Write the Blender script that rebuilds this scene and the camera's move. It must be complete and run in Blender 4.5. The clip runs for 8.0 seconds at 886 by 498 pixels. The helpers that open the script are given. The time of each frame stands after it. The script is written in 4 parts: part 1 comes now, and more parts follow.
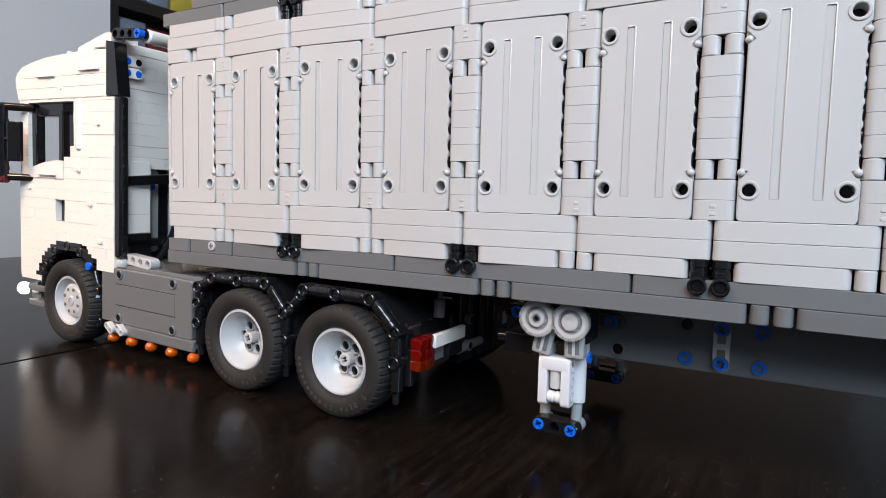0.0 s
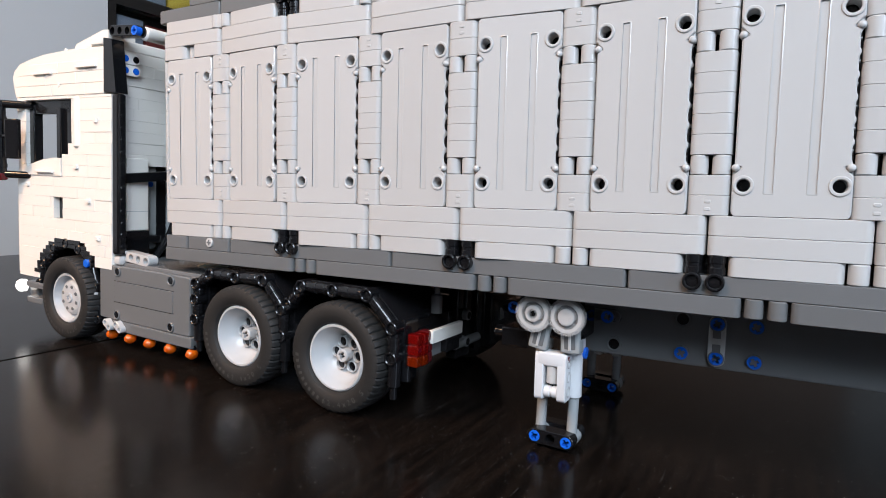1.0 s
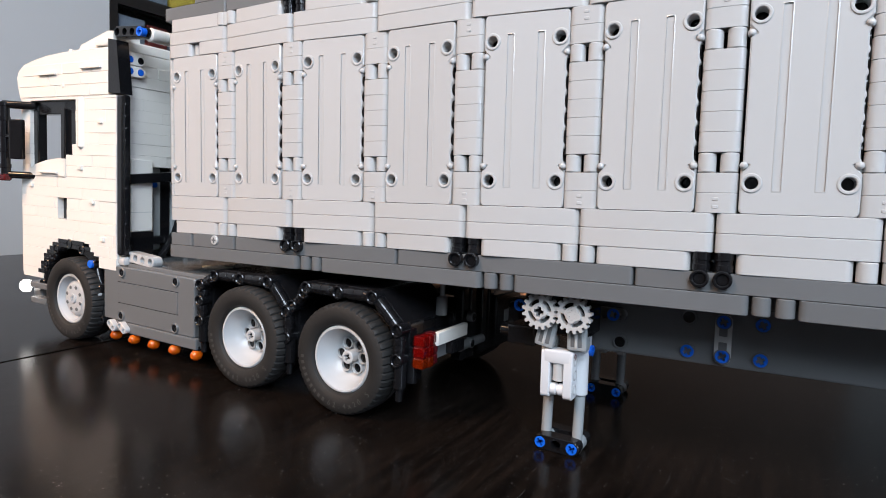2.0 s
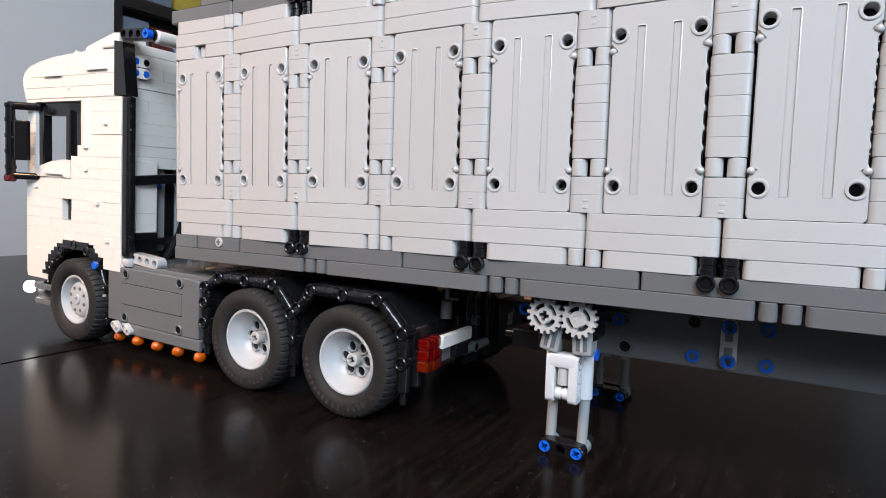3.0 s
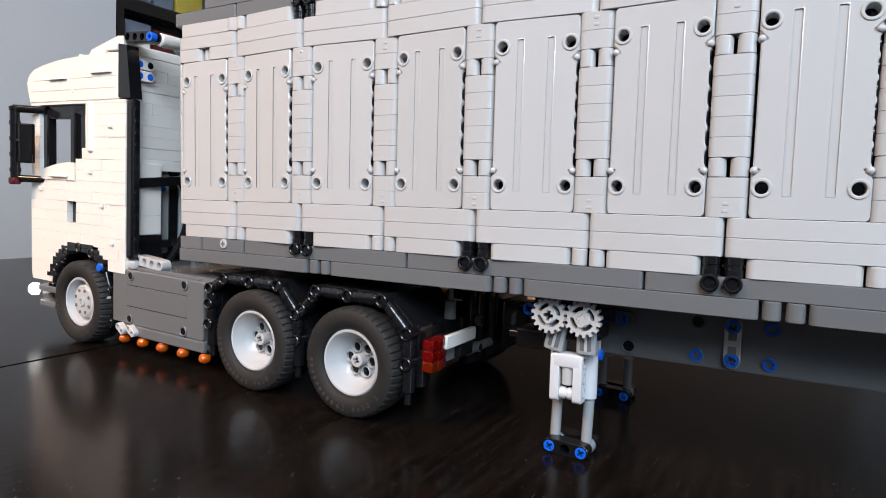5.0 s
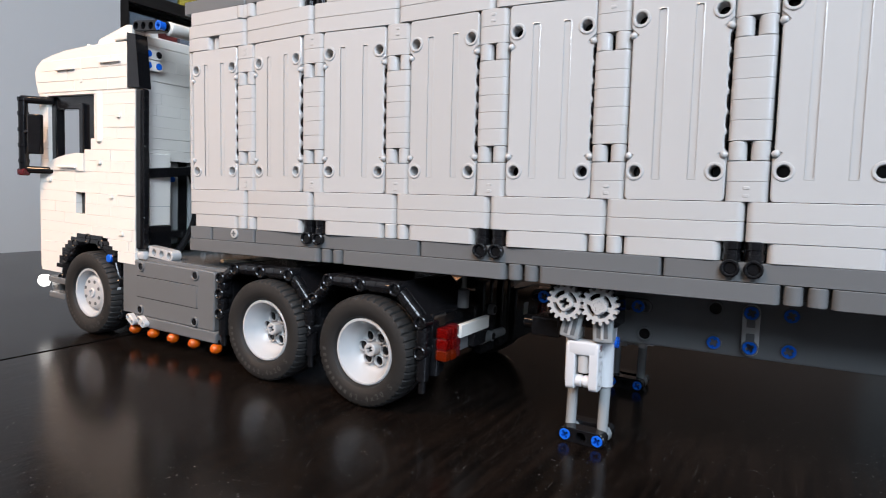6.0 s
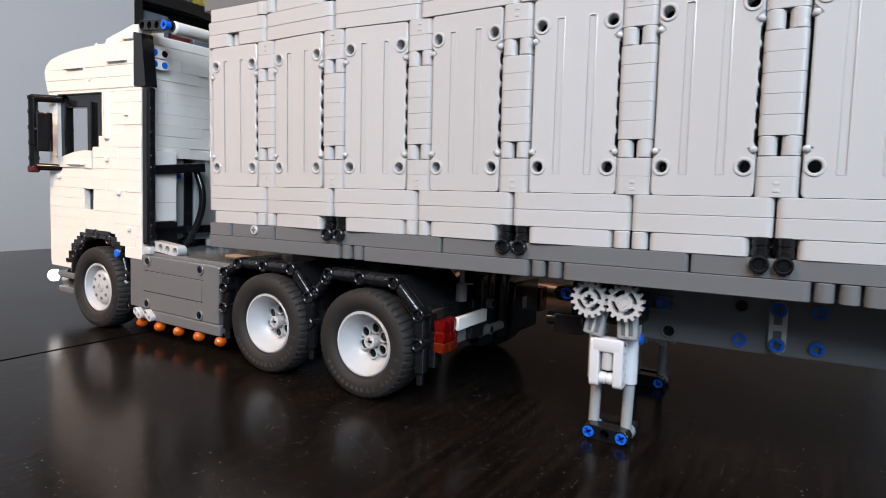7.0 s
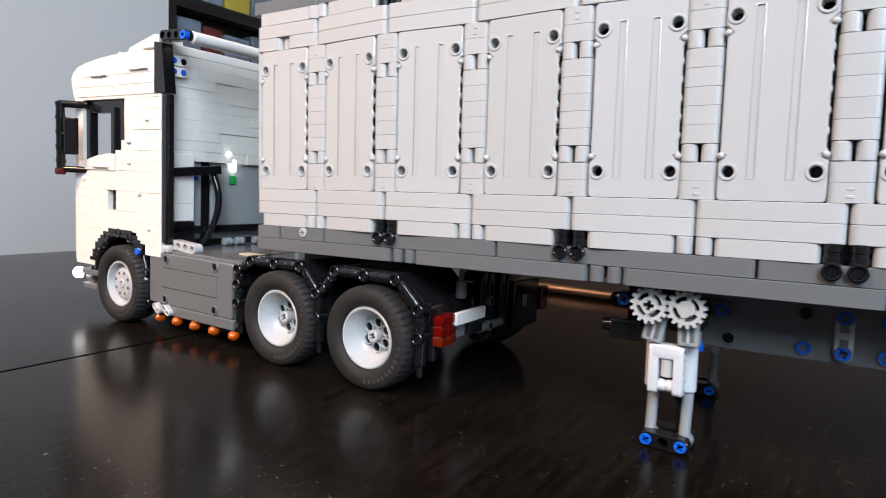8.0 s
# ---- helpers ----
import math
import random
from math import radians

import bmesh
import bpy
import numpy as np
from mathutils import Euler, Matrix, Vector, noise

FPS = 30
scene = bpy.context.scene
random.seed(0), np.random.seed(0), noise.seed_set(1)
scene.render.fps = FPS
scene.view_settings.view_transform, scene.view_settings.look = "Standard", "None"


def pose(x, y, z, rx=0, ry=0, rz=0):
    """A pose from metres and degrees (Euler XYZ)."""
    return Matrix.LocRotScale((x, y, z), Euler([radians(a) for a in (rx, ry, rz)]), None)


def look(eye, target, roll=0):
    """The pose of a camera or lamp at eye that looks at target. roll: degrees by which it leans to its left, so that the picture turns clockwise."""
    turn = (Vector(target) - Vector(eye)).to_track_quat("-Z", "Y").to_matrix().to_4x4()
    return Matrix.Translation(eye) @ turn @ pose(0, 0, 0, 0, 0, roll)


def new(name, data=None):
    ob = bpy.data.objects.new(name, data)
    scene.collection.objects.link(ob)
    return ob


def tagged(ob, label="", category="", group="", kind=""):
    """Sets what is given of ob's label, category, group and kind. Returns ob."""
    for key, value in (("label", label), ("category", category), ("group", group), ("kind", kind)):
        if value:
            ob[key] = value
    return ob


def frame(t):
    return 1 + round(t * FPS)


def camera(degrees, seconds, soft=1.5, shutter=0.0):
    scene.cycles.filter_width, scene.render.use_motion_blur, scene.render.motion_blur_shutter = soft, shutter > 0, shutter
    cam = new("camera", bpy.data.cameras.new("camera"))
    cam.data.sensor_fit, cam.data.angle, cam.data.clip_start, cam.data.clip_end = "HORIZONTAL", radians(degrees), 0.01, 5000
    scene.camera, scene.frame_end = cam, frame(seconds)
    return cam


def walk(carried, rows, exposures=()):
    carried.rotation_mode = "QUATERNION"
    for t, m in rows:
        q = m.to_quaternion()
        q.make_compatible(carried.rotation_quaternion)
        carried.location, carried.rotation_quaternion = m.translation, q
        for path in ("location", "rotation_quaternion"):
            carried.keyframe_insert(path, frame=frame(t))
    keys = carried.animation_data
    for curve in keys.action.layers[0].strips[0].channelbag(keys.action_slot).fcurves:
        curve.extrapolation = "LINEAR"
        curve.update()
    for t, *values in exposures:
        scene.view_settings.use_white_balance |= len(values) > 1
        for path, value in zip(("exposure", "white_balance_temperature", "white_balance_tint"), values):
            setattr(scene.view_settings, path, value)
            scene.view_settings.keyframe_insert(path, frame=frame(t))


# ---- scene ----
cam = camera(70.6, 8.0, soft=0.97, shutter=1.0)
PATH = [
    (0, 0.3342, -0.2686, 0.1258, 84.583, -2.865, 29.705),
    (0.5, 0.3342, -0.2685, 0.1259, 84.547, -2.932, 29.580),
    (1, 0.3358, -0.2693, 0.1250, 84.394, -2.775, 29.591),
    (1.5, 0.3347, -0.2703, 0.1261, 84.277, -2.770, 29.558),
    (3, 0.3312, -0.2721, 0.1263, 84.621, -3.210, 29.698),
    (3.5, 0.3315, -0.2721, 0.1272, 84.641, -3.028, 29.928),
    (4, 0.3313, -0.2726, 0.1275, 84.793, -2.956, 29.800),
    (5.5, 0.3291, -0.2746, 0.1240, 84.588, -2.948, 29.771),
    (6, 0.3248, -0.2750, 0.1221, 84.211, -2.762, 30.031),
    (6.5, 0.3211, -0.2764, 0.1226, 83.997, -2.814, 30.409),
    (7, 0.3185, -0.2774, 0.1212, 83.959, -2.670, 30.835),
    (7.5, 0.3100, -0.2820, 0.1225, 83.986, -2.859, 31.674),
    (8, 0.3026, -0.2861, 0.1213, 84.123, -2.785, 32.584),
]
walk(cam, [(t, pose(x, y, z, rx, ry, rz)) for t, x, y, z, rx, ry, rz in PATH], exposures=[(0, -0.10), (5.5, -0.10), (7, -0.12), (8, 0.03)])

# ---- light: two windows in the wall behind the camera, one in warm and one in cool daylight, and a third in the east wall ----
world = bpy.data.worlds.new("world")
scene.world = world
world.use_nodes = True
sky = world.node_tree.nodes.new("ShaderNodeTexSky")
sky.sky_type, sky.sun_disc, sky.sun_elevation, sky.sun_rotation = "NISHITA", False, radians(30), radians(200)
world.node_tree.links.new(sky.outputs[0], world.node_tree.nodes["Background"].inputs[0])
world.node_tree.nodes["Background"].inputs[1].default_value = 0.1
scene.view_settings.exposure = 0.0


def area_lamp(name, eye, target, sx, sy, watts, colour, spread=180):
    data = bpy.data.lights.new(name, "AREA")
    data.shape, data.size, data.size_y, data.energy, data.color = "RECTANGLE", sx, sy, watts, colour
    data.spread = radians(spread)
    ob = new(name, data)
    ob.matrix_world = look(eye, target)
    return ob


area_lamp("window_light_warm", (-0.52, -1.22, 1.33), (-0.34, 0, 0.1), 0.60, 0.7, 6.6, (1.08, 0.66, 0.40), 64)
area_lamp("window_light_cool", (0.92, -1.22, 1.19), (0.1, 0.0, 0.1), 0.86, 1.0, 49, (0.735, 0.86, 0.99))

area_lamp("window_light_east", (2.17, -0.80, 0.88), (0.2, -0.80, 0.88), 0.44, 0.90, 15, (0.72, 0.85, 1.10))


# ---- materials ----
def material(name, colour, rough=0.35, metal=0.0, vary=0.04, bump=0.0, scale=60.0, coat=0.0, emit=0.0, transmission=0.0):
    m = bpy.data.materials.new(name)
    m.use_nodes = True
    nt = m.node_tree
    b = nt.nodes["Principled BSDF"]
    b.inputs["Metallic"].default_value = metal
    b.inputs["Coat Weight"].default_value = coat
    b.inputs["Transmission Weight"].default_value = transmission
    geo = nt.nodes.new("ShaderNodeTexCoord")
    info = nt.nodes.new("ShaderNodeObjectInfo")
    n1 = nt.nodes.new("ShaderNodeTexNoise")
    n1.inputs["Scale"].default_value, n1.inputs["Detail"].default_value = scale, 5
    nt.links.new(geo.outputs["Object"], n1.inputs["Vector"])
    n2 = nt.nodes.new("ShaderNodeTexNoise")
    n2.inputs["Scale"].default_value, n2.inputs["Detail"].default_value = scale * 14, 3
    nt.links.new(geo.outputs["Object"], n2.inputs["Vector"])
    # value: object random and broad noise
    add = nt.nodes.new("ShaderNodeMath")
    add.operation = "ADD"
    soft = nt.nodes.new("ShaderNodeMath")
    soft.operation, soft.inputs[1].default_value = "MULTIPLY", 0.5
    nt.links.new(n1.outputs["Fac"], soft.inputs[0])
    nt.links.new(info.outputs["Random"], add.inputs[0])
    nt.links.new(soft.outputs[0], add.inputs[1])
    rng = nt.nodes.new("ShaderNodeMapRange")
    rng.inputs["From Min"].default_value, rng.inputs["From Max"].default_value = 0.0, 1.5
    rng.inputs["To Min"].default_value, rng.inputs["To Max"].default_value = 1 - vary, 1 + vary
    nt.links.new(add.outputs[0], rng.inputs["Value"])
    hsv = nt.nodes.new("ShaderNodeHueSaturation")
    hsv.inputs["Color"].default_value = (*colour, 1)
    nt.links.new(rng.outputs[0], hsv.inputs["Value"])
    nt.links.new(hsv.outputs[0], b.inputs["Base Color"])
    rr = nt.nodes.new("ShaderNodeMapRange")
    rr.inputs["To Min"].default_value, rr.inputs["To Max"].default_value = max(0.02, rough - 0.025), rough + 0.025
    nt.links.new(n1.outputs["Fac"], rr.inputs["Value"])
    nt.links.new(rr.outputs[0], b.inputs["Roughness"])
    if bump:
        bp = nt.nodes.new("ShaderNodeBump")
        bp.inputs["Strength"].default_value, bp.inputs["Distance"].default_value = bump, 0.0004
        nt.links.new(n2.outputs["Fac"], bp.inputs["Height"])
        nt.links.new(bp.outputs[0], b.inputs["Normal"])
    if emit:
        b.inputs["Emission Color"].default_value = (*colour, 1)
        b.inputs["Emission Strength"].default_value = emit
    return m


GREY = material("light_grey_plastic", (0.46, 0.46, 0.458), 0.16, vary=0.025, bump=0.02)
DARK = material("dark_grey_plastic", (0.132, 0.136, 0.140), 0.17, vary=0.04, bump=0.02)
WHITE = material("white_plastic", (0.76, 0.73, 0.68), 0.18, vary=0.02, bump=0.02)
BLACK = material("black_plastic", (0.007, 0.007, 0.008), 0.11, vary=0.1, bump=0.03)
BLUE = material("blue_plastic", (0.008, 0.115, 0.62), 0.15, vary=0.05)
RIM = material("rim_plastic", (0.45, 0.46, 0.47), 0.25, vary=0.02, bump=0.04)
RUBBER = material("tyre_rubber", (0.010, 0.0095, 0.009), 0.66, vary=0.2, bump=0.45, scale=120)
RED = material("red_lens", (0.18, 0.002, 0.0015), 0.07, vary=0.15, coat=0.5, transmission=0.45)
AMBER = material("amber_lens", (0.72, 0.12, 0.004), 0.07, vary=0.1, coat=0.5, transmission=0.3)
GREEN = material("green_plastic", (0.02, 0.30, 0.06), 0.3)
HUBGREY = material("battery_box_plastic", (0.30, 0.32, 0.33), 0.22, vary=0.03)
TAILAMBER = material("dark_amber_lens", (0.17, 0.013, 0.001), 0.08, vary=0.15, coat=0.5, transmission=0.35)
LEGW = material("leg_white_plastic", (0.60, 0.61, 0.63), 0.16, vary=0.02)
DRED = material("dark_red_plastic", (0.075, 0.006, 0.008), 0.2, vary=0.05)
LAMP = material("lit_headlight", (1.0, 0.98, 0.95), 0.2, emit=3.5)
LED = material("lit_diode", (0.95, 0.97, 1.0), 0.2, emit=16.0)
MARK = material("worn_rubber_lettering", (0.045, 0.043, 0.040), 0.6)
BRONZE = material("bronze_metal", (0.24, 0.15, 0.10), 0.45, metal=1.0, vary=0.1)
WALL = material("wall_paint", (0.62, 0.62, 0.62), 0.7, vary=0.02, bump=0.1, scale=8)
PANELM = material("dark_wood_panel", (0.10, 0.064, 0.045), 0.5, vary=0.2, scale=8)
# darker copy of WALL for the unseen south wall, lowers the bounced light
WALL2 = material("wall_paint_low_bounce", (0.34, 0.34, 0.35), 0.75, vary=0.02, bump=0.1, scale=8)
CEIL = material("ceiling_paint", (0.62, 0.61, 0.60), 0.8, vary=0.02, scale=6)
FLOORM = material("floor_wood", (0.22, 0.13, 0.07), 0.4, vary=0.15, scale=6)
CABM = material("cabinet_black_wood", (0.018, 0.016, 0.015), 0.35, vary=0.15, scale=20)
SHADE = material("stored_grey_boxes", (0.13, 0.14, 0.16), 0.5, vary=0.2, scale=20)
REDBOX = material("stored_red_box", (0.11, 0.014, 0.010), 0.5)
YELBOX = material("stored_yellow_box", (0.35, 0.24, 0.03), 0.5)
FRAMEP = material("window_frame_paint", (0.75, 0.74, 0.72), 0.4)


def glass_material():
    m = bpy.data.materials.new("cabinet_glass")
    m.use_nodes = True
    b = m.node_tree.nodes["Principled BSDF"]
    b.inputs["Transmission Weight"].default_value = 1.0
    b.inputs["Roughness"].default_value = 0.03
    b.inputs["Base Color"].default_value = (0.8, 0.85, 0.88, 1)
    b.inputs["IOR"].default_value = 1.1
    return m


GLASS = glass_material()


def table_material():
    """Dark lacquered wood: fine streaks along y, a worn gloss, scratches and dust specks."""
    m = bpy.data.materials.new("dark_lacquered_wood")
    m.use_nodes = True
    nt = m.node_tree
    b = nt.nodes["Principled BSDF"]
    tc = nt.nodes.new("ShaderNodeTexCoord")
    mp = nt.nodes.new("ShaderNodeMapping")
    mp.inputs["Scale"].default_value = (60, 4, 60)
    nt.links.new(tc.outputs["Object"], mp.inputs["Vector"])
    grain = nt.nodes.new("ShaderNodeTexNoise")
    grain.inputs["Scale"].default_value, grain.inputs["Detail"].default_value = 4, 8
    nt.links.new(mp.outputs[0], grain.inputs["Vector"])
    ramp = nt.nodes.new("ShaderNodeValToRGB")
    ramp.color_ramp.elements[0].position, ramp.color_ramp.elements[0].color = 0.35, (0.0035, 0.0028, 0.0025, 1)
    ramp.color_ramp.elements[1].position, ramp.color_ramp.elements[1].color = 0.75, (0.011, 0.0075, 0.0058, 1)
    nt.links.new(grain.outputs["Fac"], ramp.inputs["Fac"])
    # dust: small sparse specks
    vor = nt.nodes.new("ShaderNodeTexVoronoi")
    vor.inputs["Scale"].default_value = 560
    warp = nt.nodes.new("ShaderNodeMapping")
    warp.inputs["Scale"].default_value = (1.0, 0.55, 1.0)
    warp.inputs["Rotation"].default_value = (0, 0, 0.6)
    nt.links.new(tc.outputs["Object"], warp.inputs["Vector"])
    nt.links.new(warp.outputs[0], vor.inputs["Vector"])
    near = nt.nodes.new("ShaderNodeMath")
    near.operation, near.inputs[1].default_value = "LESS_THAN", 0.15
    nt.links.new(vor.outputs["Distance"], near.inputs[0])
    pick = nt.nodes.new("ShaderNodeSeparateColor")
    nt.links.new(vor.outputs["Color"], pick.inputs[0])
    grow = nt.nodes.new("ShaderNodeMath")
    grow.operation, grow.inputs[1].default_value = "MULTIPLY", 0.15
    nt.links.new(pick.outputs[1], grow.inputs[0])
    nt.links.new(grow.outputs[0], near.inputs[1])
    few = nt.nodes.new("ShaderNodeMath")
    few.operation, few.inputs[1].default_value = "GREATER_THAN", 0.84
    nt.links.new(pick.outputs[0], few.inputs[0])
    patch = nt.nodes.new("ShaderNodeTexNoise")
    patch.inputs["Scale"].default_value = 9
    nt.links.new(tc.outputs["Object"], patch.inputs["Vector"])
    many = nt.nodes.new("ShaderNodeMath")
    many.operation, many.inputs[1].default_value = "GREATER_THAN", 0.46
    nt.links.new(patch.outputs["Fac"], many.inputs[0])
    d1 = nt.nodes.new("ShaderNodeMath")
    d1.operation = "MULTIPLY"
    nt.links.new(near.outputs[0], d1.inputs[0])
    nt.links.new(few.outputs[0], d1.inputs[1])
    d2 = nt.nodes.new("ShaderNodeMath")
    d2.operation = "MULTIPLY"
    nt.links.new(d1.outputs[0], d2.inputs[0])
    nt.links.new(many.outputs[0], d2.inputs[1])
    mix = nt.nodes.new("ShaderNodeMix")
    mix.data_type = "RGBA"
    nt.links.new(d2.outputs[0], mix.inputs["Factor"])
    nt.links.new(ramp.outputs[0], mix.inputs["A"])
    mix.inputs["B"].default_value = (0.30, 0.28, 0.26, 1)
    # finer specks, each of its own brightness
    fine = nt.nodes.new("ShaderNodeTexVoronoi")
    fine.inputs["Scale"].default_value = 760
    nt.links.new(tc.outputs["Object"], fine.inputs["Vector"])
    tiny = nt.nodes.new("ShaderNodeMath")
    tiny.operation, tiny.inputs[1].default_value = "LESS_THAN", 0.17
    nt.links.new(fine.outputs["Distance"], tiny.inputs[0])
    hue = nt.nodes.new("ShaderNodeSeparateColor")
    nt.links.new(fine.outputs["Color"], hue.inputs[0])
    rare = nt.nodes.new("ShaderNodeMapRange")
    rare.inputs["From Min"].default_value, rare.inputs["From Max"].default_value = 0.84, 1.02
    nt.links.new(hue.outputs[0], rare.inputs["Value"])
    f1 = nt.nodes.new("ShaderNodeMath")
    f1.operation = "MULTIPLY"
    nt.links.new(tiny.outputs[0], f1.inputs[0])
    nt.links.new(rare.outputs[0], f1.inputs[1])
    # lint: short curved hairs
    hair = nt.nodes.new("ShaderNodeTexNoise")
    hair.inputs["Scale"].default_value, hair.inputs["Detail"].default_value = 60, 1
    nt.links.new(tc.outputs["Object"], hair.inputs["Vector"])
    line = nt.nodes.new("ShaderNodeMath")
    line.operation, line.inputs[1].default_value, line.inputs[2].default_value = "COMPARE", 0.5, 0.0035
    nt.links.new(hair.outputs["Fac"], line.inputs[0])
    where = nt.nodes.new("ShaderNodeTexNoise")
    where.inputs["Scale"].default_value = 55
    nt.links.new(tc.outputs["Object"], where.inputs["Vector"])
    short = nt.nodes.new("ShaderNodeMath")
    short.operation, short.inputs[1].default_value = "GREATER_THAN", 0.71
    nt.links.new(where.outputs["Fac"], short.inputs[0])
    f2 = nt.nodes.new("ShaderNodeMath")
    f2.operation = "MULTIPLY"
    nt.links.new(line.outputs[0], f2.inputs[0])
    nt.links.new(short.outputs[0], f2.inputs[1])
    # scratches: thin straight marks in two directions, in patches
    marks = f2.outputs[0]
    for turn, much in ((0.9, 0.70), (-0.35, 0.73)):
        sm = nt.nodes.new("ShaderNodeMapping")
        sm.inputs["Rotation"].default_value, sm.inputs["Scale"].default_value = (0, 0, turn), (900, 45, 900)
        nt.links.new(tc.outputs["Object"], sm.inputs["Vector"])
        sn = nt.nodes.new("ShaderNodeTexNoise")
        sn.inputs["Scale"].default_value, sn.inputs["Detail"].default_value = 1.0, 1
        nt.links.new(sm.outputs[0], sn.inputs["Vector"])
        over = nt.nodes.new("ShaderNodeMapRange")
        over.inputs["From Min"].default_value, over.inputs["From Max"].default_value = much, 0.86
        over.inputs["To Max"].default_value = 0.22
        nt.links.new(sn.outputs["Fac"], over.inputs["Value"])
        both = nt.nodes.new("ShaderNodeMath")
        both.operation = "MAXIMUM"
        nt.links.new(marks, both.inputs[0])
        nt.links.new(over.outputs[0], both.inputs[1])
        marks = both.outputs[0]
    f3 = nt.nodes.new("ShaderNodeMath")
    f3.operation, f3.use_clamp = "MULTIPLY_ADD", True
    f3.inputs[1].default_value = 0.35
    nt.links.new(marks, f3.inputs[0])
    nt.links.new(f1.outputs[0], f3.inputs[2])
    dusty = nt.nodes.new("ShaderNodeMix")
    dusty.data_type = "RGBA"
    nt.links.new(f3.outputs[0], dusty.inputs["Factor"])
    nt.links.new(mix.outputs["Result"], dusty.inputs["A"])
    dusty.inputs["B"].default_value = (0.37, 0.36, 0.35, 1)
    nt.links.new(dusty.outputs["Result"], b.inputs["Base Color"])
    rr = nt.nodes.new("ShaderNodeMapRange")
    rr.inputs["To Min"].default_value, rr.inputs["To Max"].default_value = 0.13, 0.24
    nt.links.new(patch.outputs["Fac"], rr.inputs["Value"])
    nt.links.new(rr.outputs[0], b.inputs["Roughness"])
    bp = nt.nodes.new("ShaderNodeBump")
    b.inputs["Specular IOR Level"].default_value = 0.11
    b.inputs["Specular Tint"].default_value = (0.88, 0.66, 0.53, 1)
    bp.inputs["Strength"].default_value, bp.inputs["Distance"].default_value = 0.2, 0.0003
    nt.links.new(grain.outputs["Fac"], bp.inputs["Height"])
    nt.links.new(bp.outputs[0], b.inputs["Normal"])
    return m


TABLE = table_material()


# ---- mesh tools (lengths in millimetres unless a name says metres) ----
MM = 0.001
CACHE = {}


def finish(bm, name, angle=32):
    bmesh.ops.recalc_face_normals(bm, faces=bm.faces)
    me = bpy.data.meshes.new(name)
    bm.to_mesh(me)
    bm.free()
    me.polygons.foreach_set("use_smooth", [True] * len(me.polygons))
    me.set_sharp_from_angle(angle=radians(angle))
    return me


def block(sx, sy, sz, bev=0.5, seg=2):
    """A bevelled block about its middle."""
    key = ("block", round(sx, 2), round(sy, 2), round(sz, 2), bev, seg)
    if key not in CACHE:
        bm = bmesh.new()
        bmesh.ops.create_cube(bm, size=1, matrix=Matrix.Diagonal((sx * MM, sy * MM, sz * MM, 1)))
        if bev:
            bmesh.ops.bevel(bm, geom=bm.edges[:], offset=bev * MM, segments=seg, affect="EDGES", profile=0.5)
        CACHE[key] = finish(bm, "block", 20)
    return CACHE[key]


def lathe(name, profile, n=32, closed=False):
    """Turns (radius, y) pairs about the y axis."""
    bm = bmesh.new()
    rings = []
    for r, y in profile:
        if r < 1e-6:
            rings.append([bm.verts.new((0, y * MM, 0))])
        else:
            rings.append([bm.verts.new((r * MM * math.cos(2 * math.pi * i / n), y * MM, r * MM * math.sin(2 * math.pi * i / n))) for i in range(n)])
    pairs = list(zip(rings, rings[1:] + rings[:1])) if closed else list(zip(rings, rings[1:]))
    for a, b in pairs:
        for i in range(n):
            j = (i + 1) % n
            f = [a[i % len(a)], a[j % len(a)], b[j % len(b)], b[i % len(b)]]
            f = list(dict.fromkeys(f))
            if len(f) > 2:
                bm.faces.new(f)
    return finish(bm, name)


def circle(cx, cz, r, n=16, turn=0.0):
    return [(cx + r * math.cos(2 * math.pi * i / n + turn), cz + r * math.sin(2 * math.pi * i / n + turn)) for i in range(n)]


def rrect(w, h, r, inset=0.0, n=4):
    """A rounded rectangle about 0, counterclockwise."""
    w, h, r = w / 2 - inset, h / 2 - inset, max(r - inset, 0.05)
    pts = []
    for cx, cz, a in ((w - r, h - r, 0), (-w + r, h - r, 90), (-w + r, -h + r, 180), (w - r, -h + r, 270)):
        pts += [(cx + r * math.cos(radians(a + 90 * i / n)), cz + r * math.sin(radians(a + 90 * i / n))) for i in range(n + 1)]
    return pts


def cross(r, w, turn=0.0):
    """The outline of a cross axle."""
    pts = [(r, -w), (r, w), (w, w), (w, r), (-w, r), (-w, w), (-r, w), (-r, -w), (-w, -w), (-w, -r), (w, -r), (w, -w)]
    c, s = math.cos(turn), math.sin(turn)
    return [(x * c - z * s, x * s + z * c) for x, z in pts]


